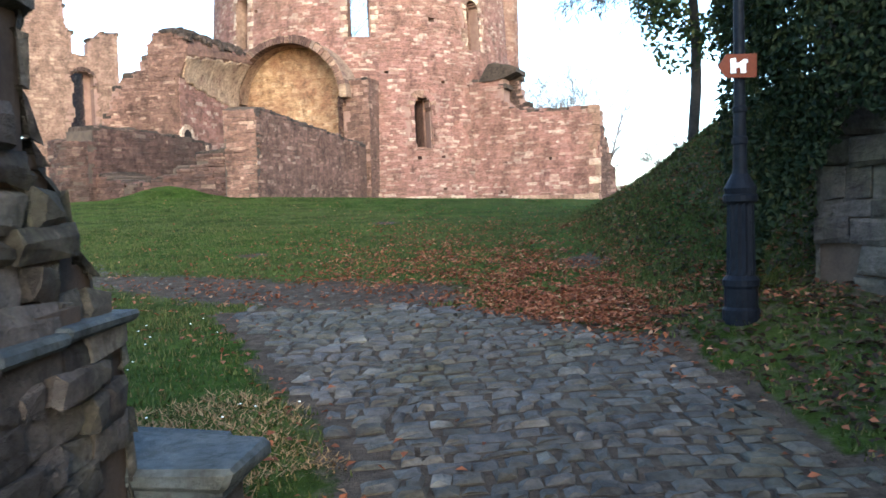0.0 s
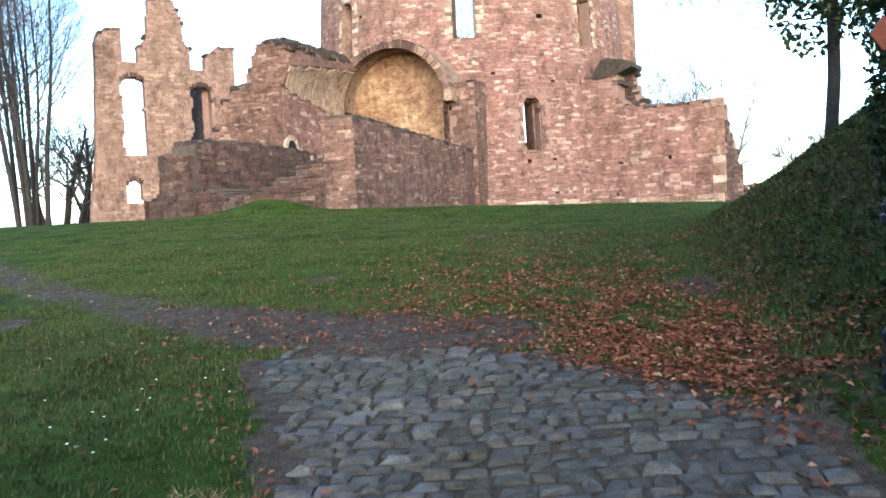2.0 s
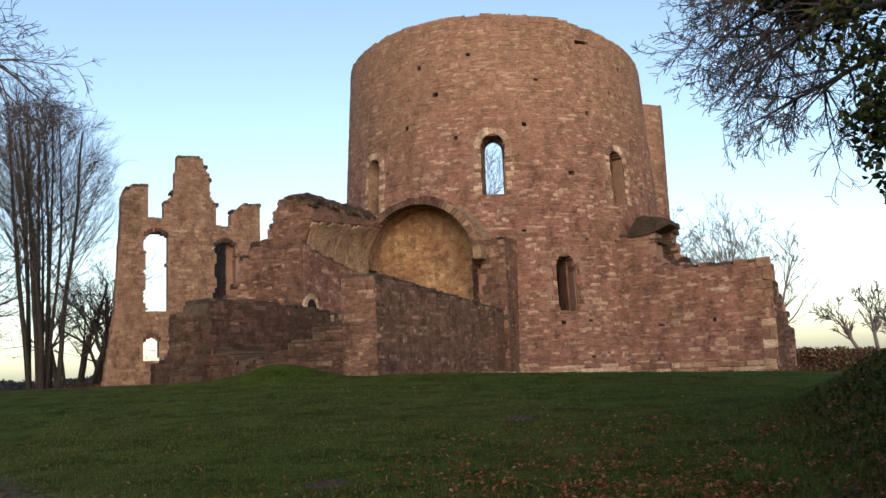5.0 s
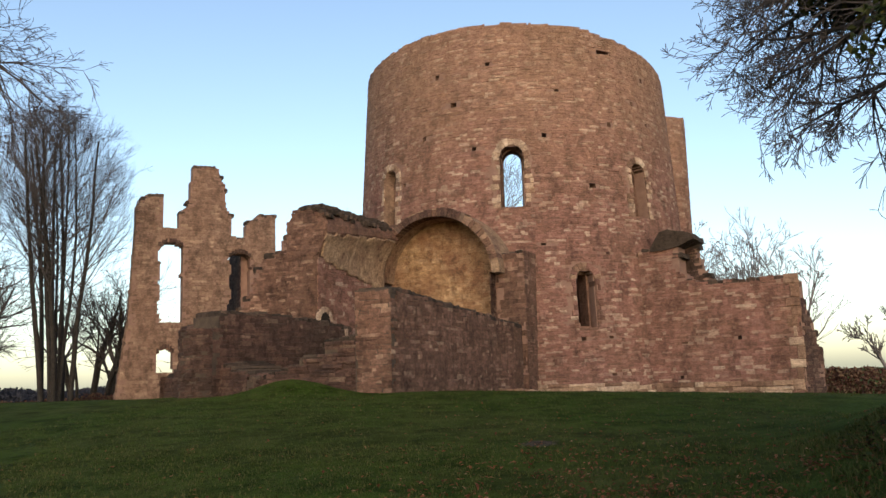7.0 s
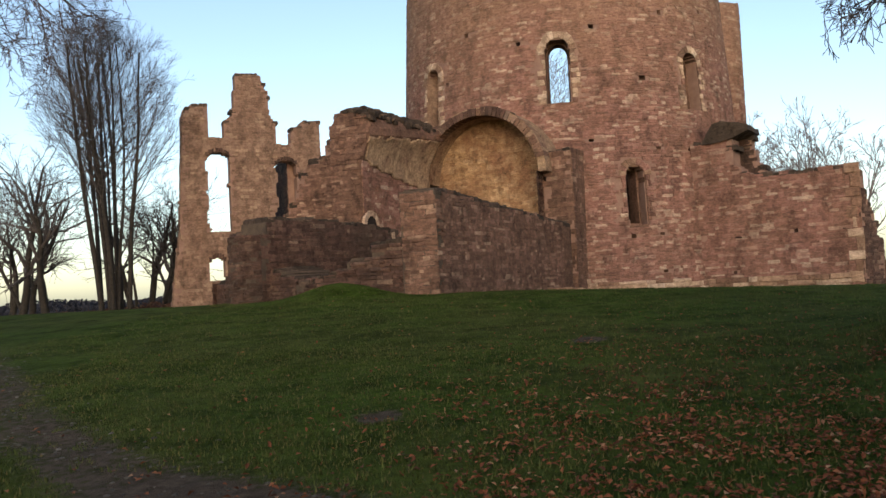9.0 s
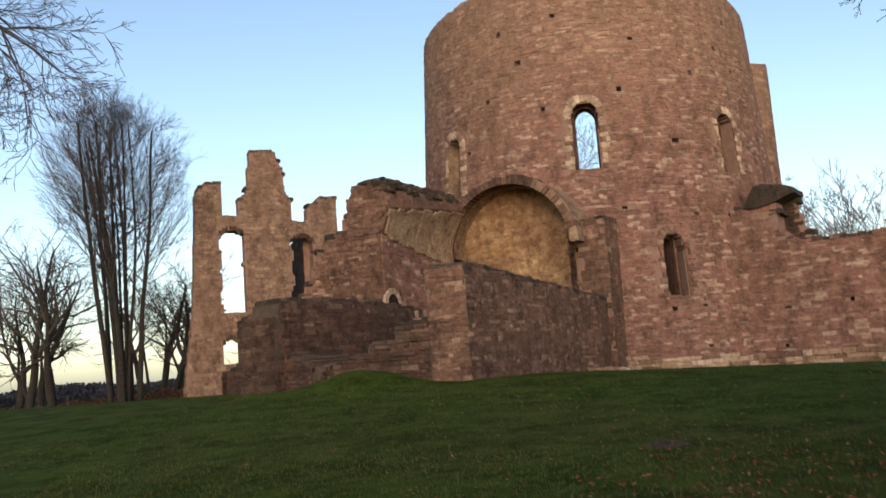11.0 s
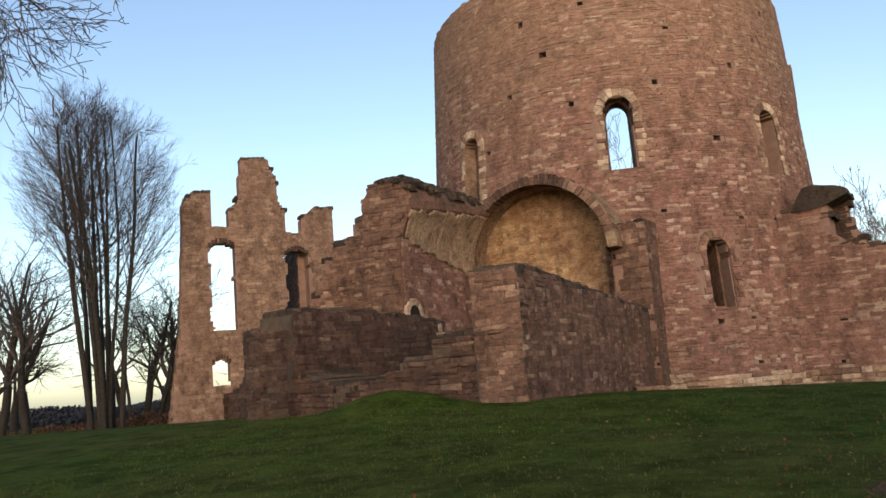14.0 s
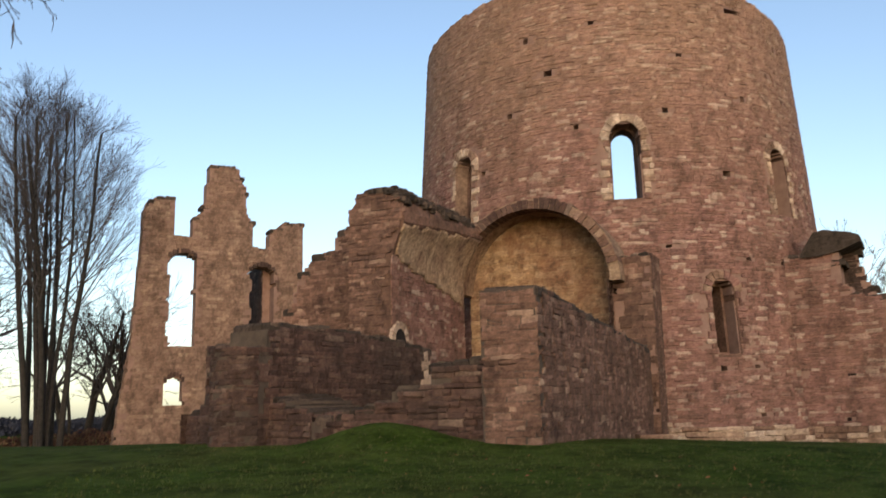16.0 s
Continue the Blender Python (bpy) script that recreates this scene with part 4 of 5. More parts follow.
# ---- the palace wall with tall windows, further off ----
def build_palace():
    rng = random.Random(3)
    p, d = Vector((-26.9, 49.2, 0)), Vector((0.8, 0.6, 0)).normalized()
    n = Vector((d.y, -d.x, 0))
    t = thing("palace_wall_ruin", p + Vector((4, 5, 1)), "tall tan gable wall ruin with empty window openings", "ruined wall")
    top = lambda s: between(s, [(-1.2, 12.0), (-0.1, 12.3), (0.3, 12.9), (0.6, 13.25), (1.53, 13.3), (1.55, 11.3), (2.45, 11.25), (2.47, 12.2), (3.0, 12.7), (3.12, 13.9), (3.33, 15.2), (4.7, 15.25), (4.85, 14.7), (5.21, 14.05), (5.25, 12.7), (5.55, 12.3), (5.6, 10.9), (6.4, 10.85), (6.44, 11.2), (6.61, 11.95), (7.1, 12.1), (7.15, 12.4), (8.3, 12.4)])
    wins = [(1.36, 2.7, 5.75, 10.45), (1.36, 2.25, 2.75, 4.2), (5.45, 6.75, 5.4, 9.95)]

    def hole(s, z):
        for a, b, c, e in wins:
            if a + 0.3 * rough_at(z, 2, 1.3) < s < b + 0.2 * rough_at(z, 7, 1.6) and c < z < e - 0.28 * ((s - (a + b) / 2) / ((b - a) / 2)) ** 2:
                return True
        return False

    lean = lambda z: between(z, [(0, -1.05), (2, -0.8), (6, -0.27), (12, 0.05), (13.5, 0.2)])
    ruin_wall(t, "wall_core", p, d, n, 8.3, 0.2, top, 0.85, M_PALACE, rng, open_at=hole, singles=200, near=(-24, 53, 7), s_from=lean, h=(0.1, 0.19), w=(0.18, 0.55))
    f = straight(p, d, n)
    for a, b, c, e in wins:
        for i in range(7):
            s0 = a - 0.05 + (b - a + 0.1) * i / 7
            sm = (s0 + (b - a) / 14 - (a + b) / 2) / ((b - a) / 2)
            z = e - 0.28 * sm * sm
            part("arch_stone", courses(f, s0, s0 + (b - a + 0.1) / 7, z, z + 0.24, lambda s, zz: True, rng, (0.25, 0.25), (0.6, 0.7), (0.05, 0.07))[0], M_DARK, t)
    # return wall behind the third window; the dim interior is put into its dark stone
    t2 = thing("palace_return_wall", p + d * 8 - n * 3, "inner return wall of the palace ruin, shade in its dark stone", "ruined wall")
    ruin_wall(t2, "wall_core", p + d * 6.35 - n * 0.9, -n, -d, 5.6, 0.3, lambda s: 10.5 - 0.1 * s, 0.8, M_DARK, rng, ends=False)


build_palace()


# ---- cobbled way ----
def build_cobbles():
    rng = random.Random(21)
    t = tagged(new("pavement"), "worn grey cobbled way with mossy joints", "pavement", kind="structure")
    place = lambda s, y, d: Vector((s, y + 0.1 * s + 0.05 * math.sin(2.1 * s), ground_z(s, y + 0.1 * s) - 0.005 - d))
    ok = lambda s, y: on_cobbles(s + 0.06 * rough_at(y, s, 2), y + 0.1 * s) or on_cobbles(s, y + 0.1 * s, 0.18) and rough_at(s, y, 7) > 0.1
    st = courses(place, -2.6, 2.6, -2.0, 8.6, ok, rng, (0.105, 0.165), (0.1, 0.23), (0.014, 0.04), 0.03, 0.02, 0.3)
    face_stones(st, M_COBBLE, t, 300, (0.7, 4.4, 0.2), "cobble")


# ---- masonry beside the start of the way ----
def build_gate_wall():
    rng = random.Random(31)
    t = thing("gate_wall_ruin", (-1.4, 1.8, 0), "broken grey-brown rubble wall stepping down beside path", "ruined wall")
    back, out = Vector((0, -1, 0)), Vector((1, 0, 0))
    ruin_wall(t, "wall_core", (-0.99, 2.62, 0), back, out, 2.4, -0.1, lambda s: 1.1, 0.85, M_GREY, rng, h=(0.07, 0.16), w=(0.1, 0.32), singles=140, near=(-1, 2.5, 1), proud=(0.0, 0.05), mortar=M_MORTAR_DARK)
    broken = lambda z: between(z, [(1.14, 0.0), (1.27, 0.02), (1.31, 0.13), (1.43, 0.14), (1.52, 0.2), (1.57, 0.31), (1.7, 0.36), (1.9, 0.4), (2.05, 0.33), (2.7, 0.3)])
    ruin_wall(t, "upper_core", (-1.06, 2.6, 0), back, out, 2.3, 1.1, lambda s: 2.75, 0.75, M_GREY, rng, h=(0.07, 0.17), w=(0.14, 0.4), singles=150, near=(-1, 2.4, 1.5), proud=(0.0, 0.06), mortar=M_MORTAR_DARK, s_from=broken)
    y = 2.66
    while y > 0.6:
        l = rng.uniform(0.28, 0.5)
        bm = bmesh.new()
        block(bm, (-1.6, y - l + 0.01, 1.105), (-0.955, y, 1.15), rng, 0.012, rng.uniform(-2, 2), 0.012)
        part("cap_slab", bm, M_SLATE if y > 2 else M_GREY, t, "thin grey slate slab")
        y -= l
    t = thing("stone_steps", (-0.95, 2.8, 0.1), "short flight of slate-topped stone steps", "steps")
    for lo, hi, m in (((-1.36, 3.08, 0.5), (-0.9, 3.5, 0.56), M_SLATE), ((-1.3, 3.1, 0.05), (-0.95, 3.46, 0.495), M_GREY), ((-1.2, 2.6, 0.59), (-0.66, 3.0, 0.66), M_SLATE), ((-1.18, 2.64, 0.53), (-0.7, 2.96, 0.588), M_SLATE), ((-1.12, 2.66, 0.0), (-0.72, 2.95, 0.53), M_GREY), ((-0.97, 2.3, 0.46), (-0.68, 2.6, 0.55), M_SLATE), ((-0.97, 2.0, 0.36), (-0.7, 2.3, 0.45), M_GREY), ((-1.1, 2.36, 0.0), (-0.74, 2.6, 0.44), M_GREY)):
        bm = bmesh.new()
        block(bm, lo, hi, rng, 0.022, -6, 0.018)
        part("step", bm, m, t)
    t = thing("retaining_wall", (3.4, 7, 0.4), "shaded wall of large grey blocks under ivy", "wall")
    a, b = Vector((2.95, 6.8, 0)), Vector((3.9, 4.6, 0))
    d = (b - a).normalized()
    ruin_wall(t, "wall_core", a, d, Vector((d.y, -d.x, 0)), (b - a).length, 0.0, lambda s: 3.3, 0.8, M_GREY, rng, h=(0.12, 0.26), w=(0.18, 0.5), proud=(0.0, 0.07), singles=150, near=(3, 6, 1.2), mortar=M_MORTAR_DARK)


# ---- plain unseen walls behind and right of the walker, added to shade the path ----
def build_shade_walls():
    t = thing("shade_wall", (0, -3, 0), "plain unseen stone wall with a passage, added for shade", "wall")
    front = straight((-6, -2.6, 0), Vector((1, 0, 0)), Vector((0, 1, 0)))
    gap = lambda s, z: 4.6 < s < 7.6 and z < 3.0
    part("wall_core", cells(front, 0, 11.2, 0.4, -0.4, 4.4, 0.2, 1.2, lambda s, z: not gap(s, z) and (z < 3.0 or s > 7.6)), M_GREY, t)
    side = straight((5.2, -2.6, 0), Vector((0, 1, 0)), Vector((-1, 0, 0)))
    part("return_wall", cells(side, 0, 8.6, 0.4, -0.4, 5.6, 0.2, 0.8, lambda s, z: True), M_GREY, t)


build_shade_walls()


# ---- lamp post with a way sign ----
def lathe(profile, at, sides=20, flutes=0, deep=0.0, span=(0, 0)):
    verts, faces = [], []
    for r, z in profile:
        for i in range(sides):
            a = 2 * math.pi * i / sides
            k = r - (deep if flutes and i % 2 and span[0] <= z <= span[1] else 0)
            verts.append((at[0] + k * math.cos(a), at[1] + k * math.sin(a), at[2] + z))
    for j in range(len(profile) - 1):
        for i in range(sides):
            n = (i + 1) % sides
            faces.append((j * sides + i, j * sides + n, (j + 1) * sides + n, (j + 1) * sides + i))
    faces.append(tuple(range(sides))[::-1])
    faces.append(tuple(range(len(verts) - sides, len(verts))))
    return verts, faces


def build_lamp():
    x, y = 2.07, 6.0
    z = ground_z(x, y) - 0.05
    up = 0.59 - z
    t = thing("street_lamp", (x, y, z), "black cast-iron lamp post with fluted base", "street lamp")
    part("base", lathe([(0.13, 0), (0.13, up + 0.05), (0.115, up + 0.07), (0.115, up + 0.2), (0.125, up + 0.22), (0.125, up + 0.26), (0.1, up + 0.29)], (x, y, z)), M_IRON, t)
    part("fluted_shaft", lathe([(0.098, up + 0.285), (0.1, up + 0.34), (0.092, up + 0.78), (0.092, up + 0.8)], (x, y, z), 24, 12, 0.012, (up + 0.33, up + 0.79)), M_IRON, t)
    part("collar", lathe([(0.1, up + 0.795), (0.118, up + 0.81), (0.118, up + 0.85), (0.104, up + 0.86), (0.112, up + 0.9), (0.08, up + 0.96), (0.055, up + 1.0), (0.05, up + 1.03)], (x, y, z)), M_IRON, t)
    part("pole", lathe([(0.05, up + 1.02), (0.046, up + 1.2), (0.055, up + 1.21), (0.055, up + 1.25), (0.044, up + 1.26), (0.042, up + 1.42), (0.05, up + 1.43), (0.05, up + 1.46), (0.04, up + 1.47), (0.034, up + 2.9), (0.02, up + 2.95)], (x, y, z), 16), M_IRON, t)
    sx, sy, sz = x - 0.03, y - 0.075, 2.325
    bm = bmesh.new()
    pts = [(-0.14, 0.0), (-0.085, 0.08), (0.125, 0.08), (0.125, -0.08), (-0.085, -0.08)]
    vs = [bm.verts.new((sx + a, sy, sz + b)) for a, b in pts]
    f = bm.faces.new(vs)
    r = bmesh.ops.extrude_face_region(bm, geom=[f])
    for v in r["geom"]:
        if isinstance(v, bmesh.types.BMVert):
            v.co.y += 0.012
    bmesh.ops.recalc_face_normals(bm, faces=bm.faces)
    sg = part("way_sign", bm, M_SIGN, t, "orange-brown arrow-shaped way sign")
    bm = bmesh.new()
    for lo, hi in (((-0.055, -0.05), (-0.02, 0.05)), ((-0.02, -0.012), (0.012, 0.02)), ((0.012, -0.05), (0.047, 0.032)), ((0.03, 0.02), (0.06, 0.042))):
        block(bm, (sx + lo[0], sy - 0.006, sz + lo[1]), (sx + hi[0], sy - 0.001, sz + hi[1]), random.Random(1), 0.002, 0, 0)
    part("white_mark", bm, M_WHITE, sg, "plain white mark")
    bm = bmesh.new()
    for dz in (-0.05, 0.05):
        block(bm, (x - 0.05, y - 0.065, sz + dz - 0.012), (x + 0.05, y - 0.03, sz + dz + 0.012), random.Random(1), 0, 0, 0.004)
    part("bracket", bm, M_IRON, t)


# ---- trees ----
def tree(name, label, base, stems, opt, seed, mats=(None, None), group=""):
    rng = random.Random(seed)
    t = thing(name, base, label, "tree", group)
    crown, tips = ([], []), []
    for off, d, length, r in stems:
        own = ([], [])
        limb(Vector(base) + Vector(off), Vector(d).normalized(), length, r, 0, rng, [own, crown, crown], tips, opt)
        part("trunk" if off[2] < 2 else "bough", own, mats[0] or M_BARK, t, smooth=True)
    part("crown", crown, mats[1] or M_TWIG, t, kind="stuff")
    return t, tips


def build_trees():
    rng = random.Random(41)
    # the tall many-stemmed tree with a domed crown
    x, y = -29.8, 46.3
    z = ground_z(x, y) - 0.1
    stems = []
    for i in range(11):
        a = 2.4 * i
        r = 0.25 + 0.065 * i + rng.uniform(-0.08, 0.08)
        k = 0.01 + 0.09 * r + rng.uniform(-0.02, 0.03)
        stems.append(((r * math.cos(a) * 1.1, r * math.sin(a) * 0.7, 0), (k * math.cos(a) - 0.02, k * math.sin(a), 1), 18.2 - 3 * k, rng.uniform(0.1, 0.18)))
    opt = dict(step=[0.9, 0.5, 0.4, 0.3], wobble=[0.02, 0.045, 0.08, 0.09], rise=[0.0, 0.02, 0.015, 0.01], slim=0.3, thin=0.0055, bare=[0.3, 0.15, 0.12], levels=4,
               kids=[21, 8, 4], angle=[(22, 55), (15, 36), (15, 40)], ratio=[(0.26, 0.46), (0.35, 0.5), (0.35, 0.5)], dome=(Vector((x - 0.1, y, z + 11.4)), 4.1, 4.9, 13.0))
    tree("tall_tree", "tall bare many-stemmed tree with domed crown", (x, y, z), stems, opt, 42)
    spread = dict(step=[0.7, 0.4, 0.3, 0.25], wobble=[0.08, 0.15, 0.17, 0.18], rise=[0.02, 0.07, 0.03, 0.02], thin=0.011, bare=[0.3, 0.15, 0.1], levels=4,
                  kids=[11, 7, 4], angle=[(30, 65), (25, 55), (20, 50)], ratio=[(0.4, 0.7), (0.4, 0.65), (0.4, 0.6)])
    for k, (tx, ty, h) in enumerate(((-33.2, 45.0, 8.0), (-36.5, 47, 10.0), (-31.8, 55, 6.5), (-35.0, 56, 7.5), (-40, 52, 9), (-38.5, 48.5, 7), (-33.0, 54.5, 8.0), (-31.0, 53, 6.5))):
        zz = ground_z(tx, ty) - 0.1
        tree("bare_tree", "bare spreading tree behind the lawn", (tx, ty, zz), [((0, 0, 0), (rng.uniform(-0.15, 0.15), rng.uniform(-0.1, 0.1), 1), h, 0.17 + 0.01 * h), ((0.1, 0, 1.0), (rng.uniform(-0.6, 0.6), 0, 1), h * 0.7, 0.12)], spread, 50 + k, group="bare trees behind the lawn")
    # distant trees behind the ruin, with haze put into their pale twig colour
    fan = dict(step=[0.9, 0.6, 0.5, 0.4], wobble=[0.05, 0.1, 0.12, 0.14], rise=[0.02, 0.08, 0.04, 0.02], thin=0.016, bare=[0.35, 0.15, 0.1], levels=4,
               kids=[12, 6, 3], angle=[(20, 45), (20, 45), (20, 45)], ratio=[(0.3, 0.55), (0.4, 0.6), (0.4, 0.6)])
    for k, (tx, ty, h, sp) in enumerate(((7.0, 60, 9.6, 0.5), (9.8, 61, 8.0, 0.6), (4.5, 64, 9.0, 0.4), (-15.4, 60, 12.8, 0.15), (-8.6, 72, 17.5, 0.25), (16.5, 52, 4.8, 0.8), (12.6, 45.5, 3.2, 0.9))):
        zz = ground_z(tx, ty) - 0.1
        st = [((0.3 * i, 0, 0), (sp * (i - 1.5) * 0.35 + rng.uniform(-0.1, 0.1), rng.uniform(-0.1, 0.1), 1), h * rng.uniform(0.75, 0.95), 0.16) for i in range(4)]
        tree("distant_tree", "bare tree behind the ruin, haze in its pale colour", (tx, ty, zz), st, fan, 70 + k, (M_TWIG_HAZE, M_TWIG_HAZE), "distant bare trees")
    # the tree whose boughs hang in from the left
    x, y = -14.2, 14.2
    z = ground_z(x, y) - 0.1
    bough = dict(step=[0.5, 0.35, 0.22, 0.18], wobble=[0.09, 0.13, 0.16, 0.2], rise=[-0.02, -0.03, -0.03, -0.01], thin=0.0055, bare=[0.12, 0.1, 0.1], levels=4,
                 kids=[20, 9, 5], angle=[(25, 60), (25, 60), (20, 55)], ratio=[(0.28, 0.5), (0.35, 0.6), (0.35, 0.6)])
    st = [((0.15, 0.1, 7.9), (0.78, 0.55, 0.05), 5.6, 0.08), ((0.1, 0.2, 9.4), (0.72, 0.66, 0.05), 5.4, 0.08), ((0.1, 0, 10.8), (0.8, 0.5, 0.0), 5.8, 0.09), ((0, 0.2, 10.0), (0.5, 0.85, 0.0), 5.6, 0.07), ((0.1, 0.1, 6.6), (0.66, 0.75, 0.0), 4.0, 0.06), ((0.1, 0.1, 11.6), (0.6, 0.75, 0.0), 5.6, 0.07)]
    t, _ = tree("overhanging_tree", "bare tree with fine drooping twigs over the lawn", (x, y, z), st, bough, 91, (M_TWIG, M_TWIG))
    vf = ([], [])
    tube([Vector((x + 0.15 * math.sin(k), y, z + k * 1.0)) for k in range(13)], [0.36 - 0.02 * k for k in range(13)], 10, *vf)
    part("bole", vf, M_BARK, t, smooth=True)
    # the ivy-clad tree on the bank, with boughs reaching over
    x, y = 4.1, 14.2
    z = ground_z(x, y) - 0.1
    st = [((-0.1, 0.2, 3.9), (-0.45, 0.88, 0.1), 3.4, 0.06), ((-0.1, 0.2, 4.6), (-0.5, 0.82, 0.14), 3.7, 0.07), ((-0.2, 0.3, 5.2), (-0.42, 0.85, 0.14), 3.8, 0.07), ((-0.1, 0, 5.6), (-0.55, 0.75, 0.16), 3.5, 0.07), ((0, 0.3, 4.3), (-0.25, 0.95, 0.05), 4.2, 0.06), ((0, 0.2, 6.2), (-0.5, 0.75, 0.25), 3.6, 0.07), ((-0.1, 0.2, 5.0), (-0.3, 0.9, 0.25), 4.2, 0.05), ((-0.1, 0.2, 3.4), (-0.35, 0.9, 0.0), 3.0, 0.05)]
    t, tips = tree("ivy_clad_tree", "ivy-clad tree with bare boughs over the bank", (x, y, z), st, bough, 95, (M_TWIG, M_TWIG))
    vf = ([], [])
    tube([Vector((x + 0.1 * math.sin(k * 0.9), y + 0.03 * k, z + k * 0.9)) for k in range(11)], [0.095 - 0.006 * k for k in range(11)], 9, *vf)
    part("bole", vf, M_BARK, t, smooth=True)
    lv = ([], [])
    pts = []
    for cx, cy, cz, rx, ry, rz, n in ((x - 0.1, y, 4.5, 0.75, 0.75, 1.1, 1300), (x + 0.2, y, 6.0, 1.0, 1.0, 1.3, 1600), (x - 0.5, y + 1.7, 7.2, 1.2, 1.3, 0.6, 4500), (x + 0.5, y + 0.8, 8.0, 1.5, 1.4, 0.9, 1200), (x + 0.75, y - 0.3, 4.9, 0.75, 0.6, 1.7, 2200), (x - 0.6, y - 0.2, 4.6, 0.45, 0.4, 0.55, 260), (x - 0.75, y + 0.4, 5.8, 0.5, 0.5, 0.5, 260)):
        for _ in range(n):
            a = Vector((rng.gauss(0, 1), rng.gauss(0, 1), rng.gauss(0, 1))).normalized() * rng.random() ** 0.4
            p = Vector((cx + a.x * rx, cy + a.y * ry, cz + a.z * rz))
            if noise.noise(p * 1.9) > -0.22:
                pts.append(p)
    leaf_quads(pts, rng, 0.12, *lv, droop=0.5)
    part("ivy_leaves", lv, M_SPRAY, t, "dark glossy ivy leaves", "stuff")


def build_ivy():
    rng = random.Random(61)
    t = thing("ivy", (3.6, 7.5, 0.5), "dense dark ivy over the retaining wall, with unseen shading clumps", "ivy")
    pts = []
    a, b = Vector((2.72, 7.2, 0)), Vector((3.85, 4.6, 0))
    d = (b - a).normalized()
    n = Vector((d.y, -d.x, 0))
    for _ in range(24000):
        s = rng.uniform(-0.2, 2.6)
        z = rng.uniform(0.6, 4.9)
        if z < between(s, [(-0.2, 0.5), (0.35, 0.8), (0.6, 1.5), (1.1, 2.0), (2.6, 2.5)]) + 0.5 * noise.noise(Vector((s * 1.7, 0, 2))):
            continue
        bulge = 0.1 + 0.28 * (0.5 + noise.noise(Vector((s * 1.1, z * 1.1, 4)))) + 0.1 * rng.random()
        if z > 3.2:
            bulge -= 0.3 * (z - 3.2) - rng.uniform(-0.5, 0.2)
        p = a + d * s + n * bulge
        pts.append(Vector((p.x, p.y, z)))
    # the last four clumps hang out of view, added to shade the bank
    for cx, cy, cz, r, k in ((3.7, 8.9, 3.4, 0.9, 2200), (3.4, 8.3, 4.7, 0.8, 1700), (4.6, 10.2, 3.4, 1.3, 3000), (5.2, 12.0, 4.0, 1.3, 2300), (4.3, 9.4, 2.7, 0.9, 2000), (5.6, 9.5, 5.2, 1.7, 3000), (5.0, 7.6, 5.0, 1.5, 2600), (4.4, 6.2, 6.0, 1.7, 3000), (5.2, 9.2, 7.0, 2.1, 3600), (4.3, 4.6, 5.4, 1.5, 2600), (4.4, 8.2, 5.6, 1.4, 2600)):
        for _ in range(k):
            q = Vector((rng.gauss(0, 1), rng.gauss(0, 1), rng.gauss(0, 1))).normalized() * r * rng.uniform(0.7, 1.05)
            q *= (1 + 0.35 * noise.noise(q * 1.3)) * rng.uniform(0.75, 1.0)
            pts.append(Vector((cx, cy, cz)) + q)
    lv = ([], [])
    leaf_quads(pts, rng, 0.07, *lv, droop=0.8)
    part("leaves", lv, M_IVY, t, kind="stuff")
    ground = []
    for _ in range(1300):
        x, y = rng.uniform(1.85, 5.2), rng.uniform(6.8, 16)
        if x > 1.95 + 0.035 * (y - 5) + 0.4 * rng.random() and rough_at(x, y, 1.4) > -0.3:
            ground.append(Vector((x, y, ground_z(x, y) + rng.uniform(0.01, 0.07))))
    lv = ([], [])
    leaf_quads(ground, rng, 0.085, *lv, flat=0.5)
    part("creeping_leaves", lv, M_SPRAY, t, kind="stuff")


